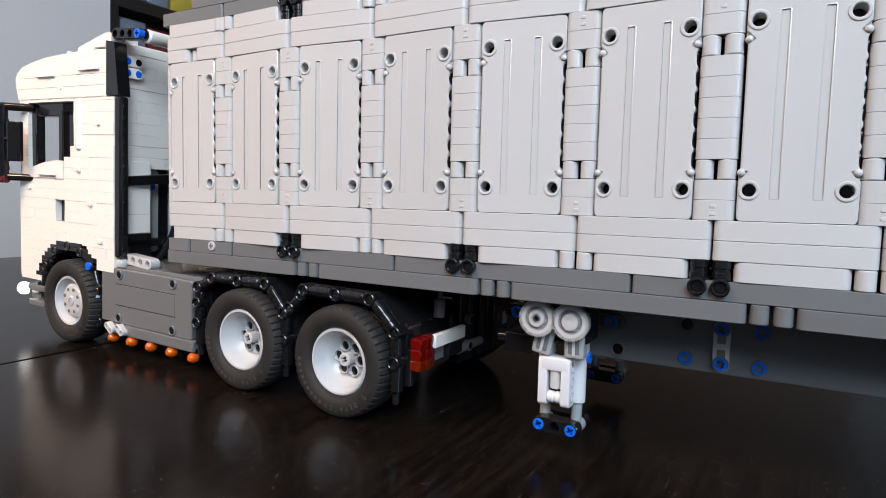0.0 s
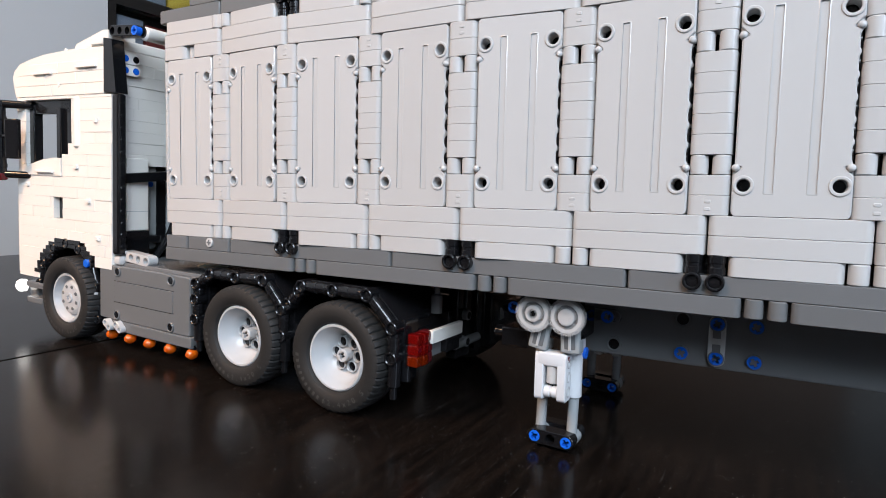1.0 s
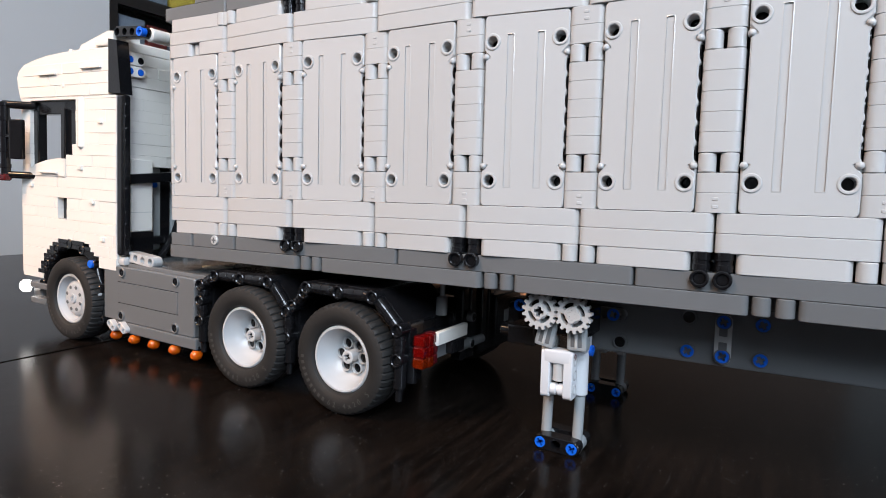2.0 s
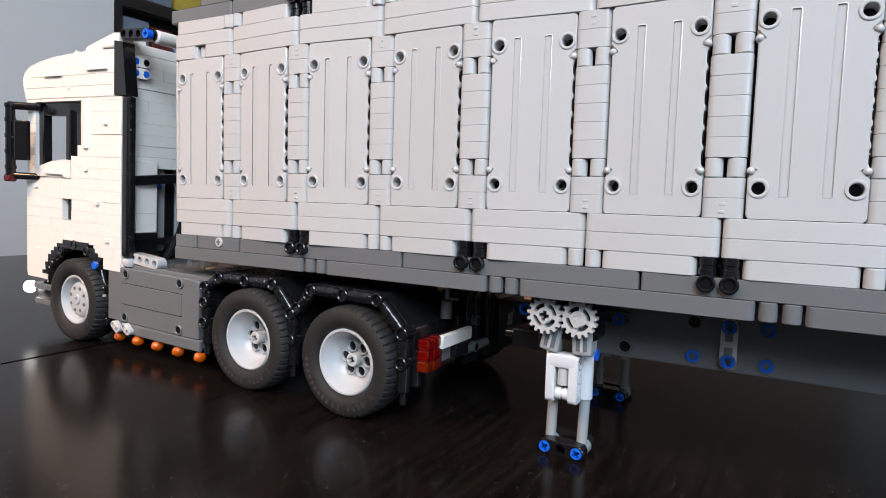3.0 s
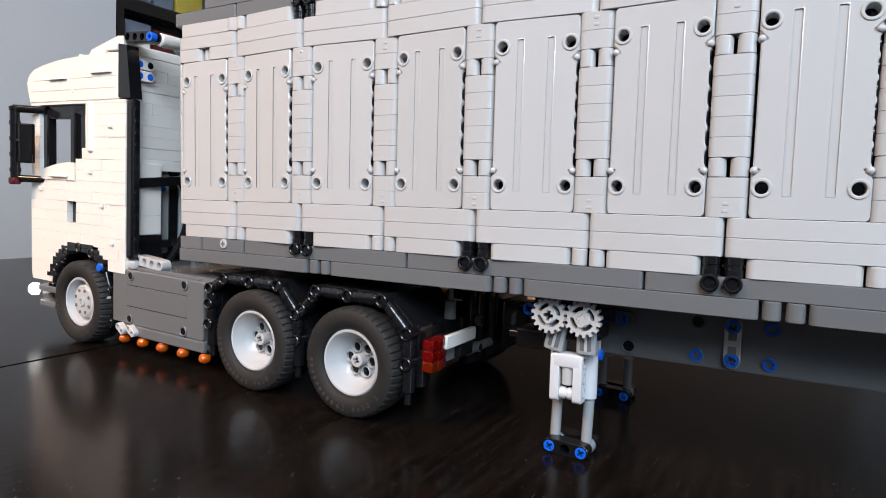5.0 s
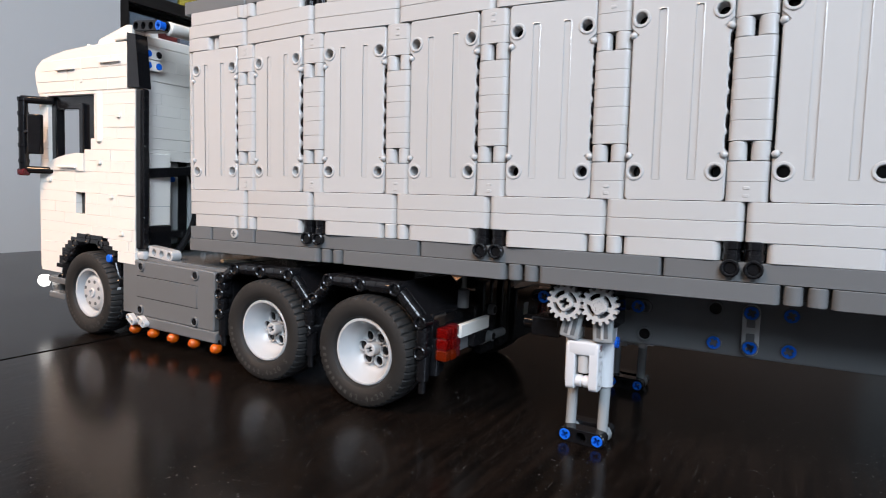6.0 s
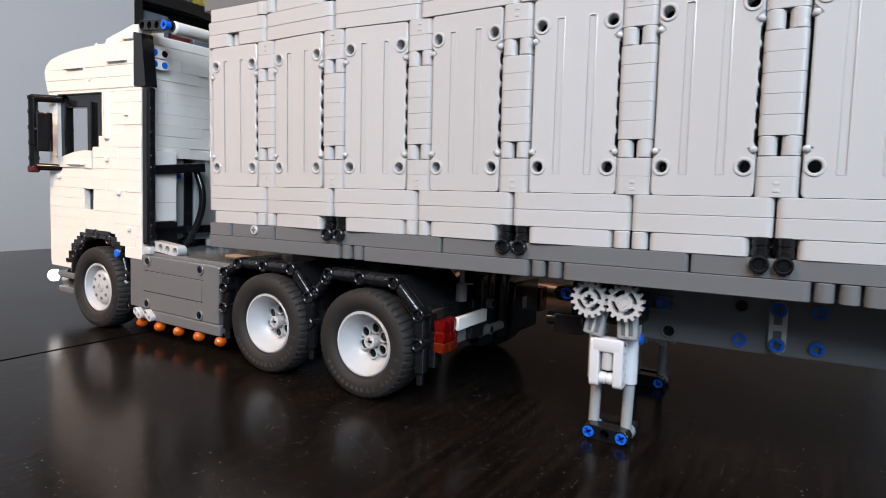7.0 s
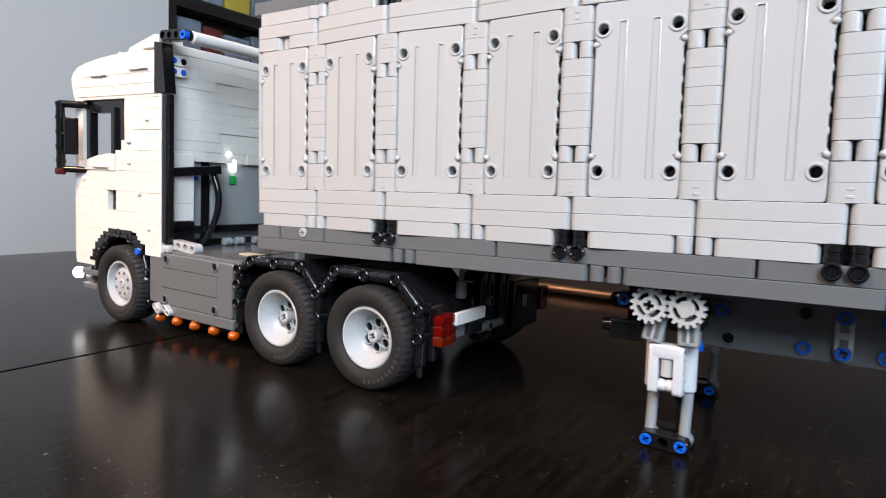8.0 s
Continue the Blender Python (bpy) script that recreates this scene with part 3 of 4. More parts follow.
build_core()


# ---- landing legs of the trailer: gears turn, feet slide down ----
def gear_mesh():
    pts, n = [], 16
    for i in range(n):
        a = 2 * math.pi * i / n
        for da, r in ((-0.125, 7.3), (-0.075, 8.85), (0.075, 8.85), (0.125, 7.3)):
            pts.append((r * math.cos(a + da), r * math.sin(a + da)))
    holes = [cross(2.4, 0.95)]
    for q in range(4):
        # a bowed slot between two spokes
        arc = [math.pi / 2 * q + radians(a) for a in range(12, 79, 11)]
        holes.append([(5.75 * math.cos(a), 5.75 * math.sin(a)) for a in arc] + [(3.9 * math.cos(a), 3.9 * math.sin(a)) for a in reversed(arc)])
    return slab("gear", [(0, pts)], holes, 3.4)


def hub_mesh():
    """A gear's raised hub: four rounded lobes round the axle's cross."""
    pts = [(r * math.cos(a), r * math.sin(a)) for a, r in ((2 * math.pi * i / 32, 3.75 + 0.55 * math.cos(8 * math.pi * i / 32)) for i in range(32))]
    return slab("gear_hub", [(0, [(x * 0.93, z * 0.93) for x, z in pts]), (0.3, pts)], [cross(2.4, 0.95)], 5.2)


GEARS, FEET = [], []


def landing_leg(y, far):
    """Two upright sliding rods in a white housing, with two meshing gears on top and a black foot bar."""
    gm, hub = gear_mesh(), hub_mesh()
    axle = slab("axle", [(0, cross(2.3, 0.85))], (), 9)
    for i, x in enumerate((233.4, 249.6)):
        gy = y - 17.5 if not far else y + 14.1
        g = part("gear", gm, GREY, trailer, at(x, gy, 62.0), "light grey sixteen-tooth gear")
        part("gear_axle", axle, GREY if i else BLACK, g, at(0, -0.8 if i else 1.5, 0))
        part("gear_hub", hub, GREY, g, at(0, -0.9, 0))
        GEARS.append((g, i))
        # angled brackets under the gears
        b = part("bracket", block(9.5, 7, 14, 1.0), HUBGREY, trailer, at(x + (1.8 if i == 0 else 0.6), y - 9, 51.0, 0, (12, -2)[i], 0))
        part("bracket_recess", block(5.5, 1.0, 9, 0.4), DARK, b, at(0, -3.3, -0.5))
        part("bracket_slot", block(1.4, 1.4, 10, 0.3), GREY, b, at(0, -3.5, -0.5))
    part("top_block", block(24, 22, 14, 1.0), BLACK, trailer, at(243, y, 57))
    house = part("leg_housing", block(14.6, 8.8, 7.0, 1.6, 3), LEGW, trailer, at(241.2, y - 8.2, 39.8), "white hinged leg housing")
    for q in (-5.6, 5.6):
        arm = slab("housing_arm", [(0, rrect(8.6, 23.4, 2.2, 0.5)), (0.5, rrect(8.6, 23.4, 2.2))], (), 4.2)
        part("housing_arm", arm, LEGW, house, at(q + 2.1, 0, -8.6, 0, 0, 90))
    part("roller", cyl(2.9, 9.2, 0.4), GREY, house, at(0, -0.6, -12.0, 90))
    part("housing_back", block(8.0, 1.0, 16, 0.1), BLACK, house, at(0, 3.4, -9))
    part("housing_bar", lathe("housing_bar", [(0, 0), (2.6, 0), (3.0, 0.4), (3.0, 2.8), (2.5, 3.2), (2.5, 3.8), (3.0, 4.2), (3.0, 6.6), (2.6, 7.0), (0, 7.0)], 20), LEGW, house, at(-3.5, -0.9, -16.2, 0, 0, -90))
    for z in (7, 0, -7):
        part("side_hole", ring_mesh(2.7, 1.8, 0.8, 0.2, 16), GREY, house, at(8.0, 0.2, z - 8.4, 0, 0, 90))
    part("red_pin", cyl(1.5, 0.5, 0.1, 12), RED, house, at(8.0, -0.4, 0.4, 0, 0, 90), "red pin end")
    for i, x in enumerate((233.0, 249.2)):
        part("leg_tube", cyl(3.9, 27, 0.6), LEGW, trailer, at(x, y, 20.0, 90))
        part("tube_collar", block(7, 8, 9, 0.8), LEGW, trailer, at(x + 0.6, y, 46.5))
    part("side_pin", slab("side_pin", [(0, circle(0, 0, 2.8, 16))], [cross(1.8, 0.7)], 4), BLUE, trailer, at(254.4, y + 2, 42, 0, 0, 90), "blue connector pin")
    foot = tagged(part("foot", beam(3), BLACK, trailer, at(0, 0, 0)), "black foot bar with blue pins")
    for s in (-8, 8):
        part("foot_pin", slab("foot_pin", [(0, circle(0, 0, 2.6, 18)), (0.3, circle(0, 0, 2.8, 18))], [cross(1.9, 0.6, 0.6)], 6), BLUE, foot, at(s, -0.5, 0), "bright blue connector pin")
        part("rod", cyl(2.6, 32, 0.4), HUBGREY, foot, at(s, 8.5, 32, -90))
        part("rod_end", cyl(3.7, 7.5, 0.5), HUBGREY, foot, at(s, 6.6, 0))
    part("foot_bar", beam(3), BLACK, foot, at(0, 12.5, 0))
    part("foot_tie", cyl(2.2, 7, 0.3), BLACK, foot, at(0, 7, 0))
    FEET.append((foot, 240.9 - (4.5 if far else 0.0), y - 8.5))


landing_leg(23.5, False)
landing_leg(126.5, True)


# ---- the tractor unit, in the table's space: its side at y = -3 mm, front towards -x ----
tractor = tagged(new("toy_tractor_unit"), "toy brick truck tractor with white cab, grey tank and black mudguards", "toy truck")
HUBS = ((-126.4, 1), (51.9, 2), (125.7, 3))
WHEEL_R, FACE = 30.7, -8.0
WHEELS = []


def tyre_mesh():
    """Rubber ring with a rounded shoulder and tread blocks cut across its outer edge."""
    n = 225
    prof = [(18.4, 2.5), (18.7, 0.6), (20.0, -1.4), (22.0, -2.5), (24.5, -2.8), (27.5, -2.6), (29.6, -1.8), (30.7, -0.3), (31.1, 2.5), (31.2, 6.0), (31.2, 9.2), (30.3, 9.5), (30.3, 10.5), (31.2, 10.8),
            (31.2, 14.0), (31.0, 15.4), (30.3, 17.6), (28.8, 19.1), (22.5, 20.0), (18.7, 19.2), (18.4, 17.5)]
    bm = bmesh.new()
    rings = []
    for r, y in prof:
        row = []
        for i in range(n):
            a = 2 * math.pi * i / n
            rr = r * WHEEL_R / 31.2
            if i % 5 == 0 and 29 < r and (y < 9 or y > 11):
                rr -= 0.8
            row.append(bm.verts.new((rr * MM * math.cos(a), y * MM, rr * MM * math.sin(a))))
        rings.append(row)
    for a, b in zip(rings, rings[1:] + rings[:1]):
        for i in range(n):
            bm.faces.new((a[i], a[(i + 1) % n], b[(i + 1) % n], b[i]))
    return finish(bm, "tyre", 28)


def dish_mesh(deep):
    if deep:
        prof = [(18.6, 2.6), (18.5, 0.4), (17.8, -0.3), (16.9, -0.2), (16.3, 1.2), (14.8, 6.0), (12.4, 10.5), (10.0, 12.2), (0, 12.4)]
    else:
        prof = [(18.4, 2.6), (18.4, 0.4), (17.8, -0.2), (16.6, 0.0), (15.8, 2.0), (14.6, 5.5), (13.4, 6.0), (12.4, 3.4), (10.8, 2.2), (6, 1.8), (0, 1.8)]
    return lathe("rim_dish", prof, 44)


def lettering():
    """Raised sidewall writing: plain bars for the maker's name, then the size."""
    bm = bmesh.new()
    out = []
    for i in range(9):
        a = radians(-156 + 8 * i)
        out.append((None, a))
    for i, ch in enumerate("62.4x20 S"):
        if ch != " ":
            out.append((ch, radians(-82 + 8.2 * i)))
    for ch, a in out:
        m = pose(0, 0, 0, 90, 0, 0)
        place = Matrix.Translation((25.0 * MM * math.cos(a), -2.72 * MM, 25.0 * MM * math.sin(a))) @ Matrix.Rotation(-(a + math.pi / 2), 4, "Y") @ m
        if ch is None:
            bmesh.ops.create_cube(bm, size=1, matrix=place @ Matrix.Diagonal((1.6 * MM, 2.2 * MM, 0.3 * MM, 1)))
        else:
            cu = bpy.data.curves.new("letter", "FONT")
            cu.body, cu.size, cu.align_x, cu.align_y, cu.extrude = ch, 4.3 * MM, "CENTER", "CENTER", 0.15 * MM
            tmp = bpy.data.objects.new("letter", cu)
            me = bpy.data.meshes.new_from_object(tmp)
            me.transform(place)
            bm.from_mesh(me)
            bpy.data.meshes.remove(me)
            bpy.data.objects.remove(tmp)
            bpy.data.curves.remove(cu)
    return finish(bm, "lettering")


def wheels():
    tyre, deep, flat, text = tyre_mesh(), dish_mesh(True), dish_mesh(False), lettering()
    hubm = slab("hub", [(0, circle(0, 0, 3.3, 20)), (0.4, circle(0, 0, 3.7, 20))], [cross(2.2, 0.8)], 9)
    for x, kind in HUBS:
        for side in (0, 1):
            w = part("wheel", tyre, RUBBER, tractor, at(x, FACE, WHEEL_R) if not side else at(x, 144 - FACE, WHEEL_R, 0, 0, 180), "black rubber tyre on a pale grey rim")
            rim = part("rim", flat if kind == 1 else deep, RIM, w, at(0, 0, 0), "pale grey plastic rim")
            part("lettering", text, MARK, w)
            if kind == 1:
                for i in range(8):
                    a = 2 * math.pi * i / 8
                    part("bolt_hole", cyl(1.3, 0.5, 0.1, 12), DARK, w, at(8.6 * math.cos(a), 1.55, 8.6 * math.sin(a)))
                part("hub", hubm, RIM, w, at(0, 0.8, 0))
            else:
                part("hub", hubm, RIM, w, at(0, 5.4, 0))
                part("hub_bore", cyl(2.3, 1, 0.1), BLACK, w, at(0, 7.4, 0))
                for i in range(6):
                    a = 2 * math.pi * i / 6 + 0.3
                    part("hub_ring", ring_mesh(3.3, 2.7, 4.0, 0.25, 18), RIM, w, at(7.4 * math.cos(a), 9.6, 7.4 * math.sin(a)))
                    part("hub_hole", cyl(2.7, 1, 0.1, 14), BLACK, w, at(7.4 * math.cos(a), 11.4, 7.4 * math.sin(a)))
            WHEELS.append((w, x, side))


wheels()


def courses(parent, name, u0, u1, z0, z1, h, blocked, put, mat, seed, cell=4.0, long=(4, 12), jitter=0.22):
    """Courses of bricks in a wall: runs of free cells are cut into bricks of random length. put(u, z): the pose of a brick's middle."""
    rnd = random.Random(seed)
    n = int(round((u1 - u0) / cell))
    z = z0
    while z < z1 - 0.5:
        hh = min(h, z1 - z)
        run = 0
        want = rnd.randint(2, long[1])
        for i in range(n + 1):
            free = i < n and not blocked(u0 + (i + 0.5) * cell, z + hh / 2)
            if run and (not free or run >= want):
                w = run * cell
                part(name, block(w - 0.06, 8, hh - 0.06, 0.16, 1), mat, parent, put(u0 + i * cell - w / 2, z + hh / 2) @ at(0, rnd.uniform(-jitter, jitter), 0))
                run = 0
                want = rnd.randint(*long)
            if free:
                run += 1
        z += h


CAB_X0, CAB_X1, SIDE = -200.0, -78.0, -3.0


def cab_block(x, z):
    hub = math.hypot(x + 132, (z - 30)) < 43
    window = -187 < x < -126 and 134 < z < 177 and not (x > -134 and z < 141)
    sill = -188 < x < -141 and 120 < z < 135
    hole = -153.6 < x < -140 and 88 < z < 103
    low = z < 59 and x > -150 or z < 42
    return hub or window or hole or low or sill


def cab():
    c = part("cab_floor", block(112, 130, 6, 1), BLACK, tractor, at(-138, 72, 76))
    for y, tag in ((SIDE + 4, 3), (143, 4)):
        courses(tractor, "cab_brick", CAB_X0, CAB_X1 - 2, 40, 178, 8.0, cab_block, lambda u, z, y=y: at(u, y, z), WHITE, tag)
    # front, open at the windscreen
    courses(tractor, "cab_brick", 5, 139, 42, 178, 8.0, lambda u, z: z > 124 and z < 176, lambda u, z: at(CAB_X0 + 4, u, z, 0, 0, 90), WHITE, 5)
    # back wall of the cab, set in behind the black edge strip, with an opening for the power box
    def back_block(u, z):
        return 27 < u < 117 and z < 131
    courses(tractor, "cab_brick", 5, 139, 66, 210, 8.0, back_block, lambda u, z: at(-89, u, z, 0, 0, 90), WHITE, 8, long=(5, 14), jitter=0.55)
    # roof side courses and the rounded roof shell
    roof = [(-201, 178), (-204.5, 188), (-205.5, 195), (-203, 200.5), (-196, 206), (-182, 209.5), (-164, 212), (-146, 213), (-128, 213.6), (-108, 213.8), (-90, 213.4), (-88.6, 212), (-88.4, 204), (-88.4, 178)]
    bm = bmesh.new()
    ys = ((-3.0, 0.0), (-2.6, 0.5), (1.5, 3.0), (9.0, 5.0), (135.0, 5.0), (142.5, 3.0), (146.6, 0.5), (147.0, 0.0))
    rows = []
    for y, up in ys:
        row = []
        for i, (x, z) in enumerate(roof):
            k = max(0.0, min(1.0, (z - 190) / 20))
            row.append(bm.verts.new((x * MM, y * MM, (z - (5.0 - up) * 0.7 * k) * MM)))
        rows.append(row)
    for a, b in zip(rows, rows[1:]):
        for i in range(len(roof)):
            j = (i + 1) % len(roof)
            bm.faces.new((a[i], a[j], b[j], b[i]))
    bm.faces.new(rows[0])
    bm.faces.new(list(reversed(rows[-1])))
    part("roof_shell", finish(bm, "roof_shell", 40), WHITE, tractor)
    # seams: shallow proud tiles on the roof side
    for x, z, w in ((-176, 182.3, 48), (-131, 182.3, 41), (-99, 182.3, 22), (-181, 190.3, 40), (-141, 190.3, 39), (-105, 190.3, 32), (-170, 198.3, 52), (-126, 198.3, 35), (-98, 198.3, 20)):
        part("roof_tile", block(w - 0.15, 2.0, 7.8, 0.25, 1), WHITE, tractor, at(x, SIDE + 0.6, z))
    # proud white bars added for the shadow line each one throws, like a slot
    for x, z, w in ((-162, 195.0, 23), (-107, 197.6, 23)):
        part("roof_slot", block(w, 3.4, 1.8, 0.3, 1), WHITE, tractor, at(x, SIDE - 0.6, z))
    for x, z in ((-143, 186), (-150, 213.0), (-133, 213.4)):
        part("roof_stud", cyl(1.8, 3, 0.3, 12), WHITE, tractor, at(x, SIDE - 0.9 if z < 200 else 6, z))
    # wedges that carry the deflector
    wedge = slab("roof_wedge", [(0, [(-126, 211), (-124, 214.3), (-92, 222), (-86, 221.5), (-86, 212)])], (), 20)
    for y in (-1.0, 125.0):
        part("roof_wedge", wedge, WHITE, tractor, at(0, y, 0))
    part("roof_wedge_step", block(14, 9, 4.5, 0.8), WHITE, tractor, at(-97, SIDE + 4.5, 214.2))
    # air deflector tube across the back of the roof
    part("deflector_tube", cyl(4.6, 132, 0.6, 24), WHITE, tractor, at(-56, 5, 218.0))
    part("deflector_sheet", block(3, 128, 7, 0.8), WHITE, tractor, at(-86, 72, 213.5))
    part("deflector_end", beam(4), BLACK, tractor, at(-69, -1.5, 219.6, 0, 4, 0))
    part("deflector_pin", slab("deflector_pin", [(0, circle(0, 0, 3.2, 16))], [cross(1.9, 0.7)], 4), BLUE, tractor, at(-56.2, -2.4, 218.6), "blue connector pin")
    part("side_flap", slab("side_flap", [(0, [(-88, 216), (-79, 214.5), (-74.5, 178.5), (-88, 179.5)])], (), 9), BLACK, tractor, at(0, SIDE - 0.4, 0), "black side flap")
    for z in (204, 196):
        b = part("bracket_beam", beam(2), WHITE, tractor, at(-80.5, 12, z, 0, 0, 90))
        for s in (-4, 4):
            part("bracket_pin", cyl(2.3, 1, 0.2), BLUE if z == 196 or s < 0 else BLACK, b, at(s, -0.4, 0))
    # black strip at the back edge of the cab side
    edge = part("edge_strip", block(7.4, 6.4, 111, 1.6), BLACK, tractor, at(-76.2, SIDE + 3.2, 122.6))
    for i in range(13):
        part("strip_stud", cyl(1.9, 0.8, 0.2, 12), BLACK, edge, at(4.6, 0, -50 + 8.2 * i, 0, 0, 90))
    # side window frame
    for m, size in ((at(-137.5, 4.5, 154.6), (23.4, 7, 44.6)), (at(-163, 4.6, 171.6), (74, 7.2, 11)), (at(-186.5, 3.4, 147), (8, 7, 52))):
        part("window_frame", block(*size, 0.8), BLACK, tractor, m, "black window frame")
    part("window_frame", block(5.4, 6, 38, 0.8), BLACK, tractor, at(-146.5, 1.2, 151), "black window frame")
    sillm = slab("window_sill", [(0, [(-188, 119.8), (-140.6, 119.8), (-140.6, 133), (-150, 133.2), (-165, 131.4), (-180, 128), (-187, 125)])], (), 9)
    part("window_sill", sillm, WHITE, tractor, at(0, SIDE - 0.8, 0))
    part("sill_slot", block(22, 3, 2, 0.4, 1), WHITE, tractor, at(-160, SIDE - 1.2, 122.6))
    # small proud tabs, added so their shadows stand in for dark brick cutouts
    for x, z in ((-97, 160), (-95, 77), (-121, 127), (-107, 103), (-186, 112)):
        part("brick_notch", block(4, 2.4, 3, 0.3, 1), WHITE, tractor, at(x, SIDE - 0.5, z))
    # added black block, stands in for the dark cab interior behind the hole
    part("hole_back", block(13.6, 3, 15.6, 0.2), BLACK, tractor, at(-146.8, 3.2, 96))
    part("door_post", cyl(3.6, 37, 1.6), WHITE, tractor, at(-121.0, SIDE + 1.4, 140.5, 90))
    part("front_edge_tube", cyl(4, 80, 0.5), WHITE, tractor, at(-201, 1.5, 42, 90))
    # mirror on its black arms
    part("mirror_post", cyl(3.4, 56, 0.6), BLACK, tractor, at(-202, -14, 118, 90), "black mirror bracket")
    part("mirror_arm", cyl(3.0, 24, 0.5), BLACK, tractor, at(-203, -15, 172.5, 0, 0, -50))
    part("mirror_arm", cyl(2.8, 22, 0.5), BLACK, tractor, at(-200, -12, 119, 0, 0, -55))
    for z in (124, 136, 148, 160, 171):
        part("post_collar", ring_mesh(3.9, 3.3, 3.0, 0.3, 18), BLACK, tractor, at(-202, -14, z, 90))
    part("mirror_glass", block(11, 4, 30, 1.0), BLACK, tractor, at(-187, -13, 146, 0, 0, 24))
    part("mirror_arm", cyl(1.8, 12, 0.3), BLACK, tractor, at(-200, -14, 148, 0, 0, -80))
    part("mirror_foot", block(8, 6, 5.5, 1.4), DRED, tractor, at(-202, -14.4, 117, 0, 0, 10), "dark red mirror foot")
    # power box seen through the back opening
    hub = part("power_box", block(30, 64, 67, 1.5), HUBGREY, tractor, at(-103, 80, 100.5), "grey battery box with a green button and a lit diode")
    part("button", block(1.2, 7, 7.5, 0.4), GREEN, hub, at(15.4, -11.6, 16))
    part("diode", lathe("diode", [(0, -1.6), (1.2, -1.2), (1.7, 0), (1.7, 1)], 16), LED, tractor, at(-84.5, 62, 138, 0, 0, 90), "small lit white diode")
    part("diode_cover", block(1.5, 4, 10, 0.6), LED, tractor, at(-86, 68.4, 128.5), "lit white diode cover")
    part("inner_frame", block(8, 18, 17, 0.8), BLACK, tractor, at(-86, 19, 74))
    part("inner_panel", block(6, 17, 52, 0.6), WHITE, tractor, at(-85, 18.5, 109))
    part("inner_panel_seam", block(6.1, 17.1, 0.3, 0.1), HUBGREY, tractor, at(-85, 18.5, 97))
    for y in (54, 66, 85):
        part("deck_pin", lathe("deck_pin", [(0, 0), (2.6, 0), (3.2, 0.5), (3.2, 3.2), (2.7, 3.6), (2.7, 4.6), (3.2, 5.0), (3.2, 7.6), (0, 7.6)], 16), HUBGREY, tractor, at(-80, y, 65.2))
    post = beam(8)
    for y, mat in ((31, HUBGREY), (39, BLACK)):
        part("inner_post", post, mat, tractor, at(-93, y, 99, 0, 90, 0))
    for y, z in ((33, 117), (36, 76)):
        part("inner_pin", cyl(2.2, 2, 0.3, 14), BLUE, tractor, at(-87.5, y, z, 0, 0, 90), "blue connector pin")
    part("inner_strap", block(4, 44, 7, 0.8), BLACK, tractor, at(-80, 28, 122.5, 5, 0, 0))
    cable = bpy.data.curves.new("cable", "CURVE")
    cable.dimensions, cable.bevel_depth, cable.bevel_resolution = "3D", 2.6 * MM, 3
    sp = cable.splines.new("BEZIER")
    pts = [(-84, 46, 122), (-78, 47, 104), (-78, 44, 84), (-84, 33, 60)]
    sp.bezier_points.add(3)
    for q, co in zip(sp.bezier_points, pts):
        q.co = [v * MM for v in co]
        q.handle_left_type = q.handle_right_type = "AUTO"
    tmp = bpy.data.objects.new("cable", cable)
    part("cable", bpy.data.meshes.new_from_object(tmp), BLACK, tractor)
    bpy.data.objects.remove(tmp)


cab()


def tube_run(name, path, y, mat, r=3.5):
    """Round connectors along a path in the side plane: a pierced eye at each bend, a collared tube between two eyes."""
    for x, z in path:
        e = part(name + "_eye", ring_mesh(3.8, 2.35, 7.6, 0.45, 22), mat, tractor, at(x, y, z))
        part("eye_plug", cyl(2.35, 3.0, 0.2, 14), mat, e, at(0, 1.6, 0))
        part("eye_cross", slab("eye_cross", [(0, cross(1.9, 0.5, 0.6))], (), 0.7), BLACK, e, at(0, 1.25, 0))
    for a, b in zip(path, path[1:]):
        length = math.hypot(b[0] - a[0], b[1] - a[1])
        ang = math.degrees(math.atan2(b[1] - a[1], b[0] - a[0]))
        h = max(length - 5.6, 2.0)
        key = (name, round(h, 1))
        if key not in CACHE:
            CACHE[key] = lathe(name, [(0, 0), (r - 0.5, 0), (r - 0.3, h * 0.18), (r, h * 0.2), (r, h * 0.44), (r - 0.35, h * 0.46), (r - 0.35, h * 0.54), (r, h * 0.56), (r, h * 0.8), (r - 0.3, h * 0.82), (r - 0.5, h), (0, h)], 20)
        part(name, CACHE[key], mat, tractor, at(a[0], y + 3.8, a[1], 0, -ang, 0) @ at((length - h) / 2, 0, 0, 0, 0, -90))


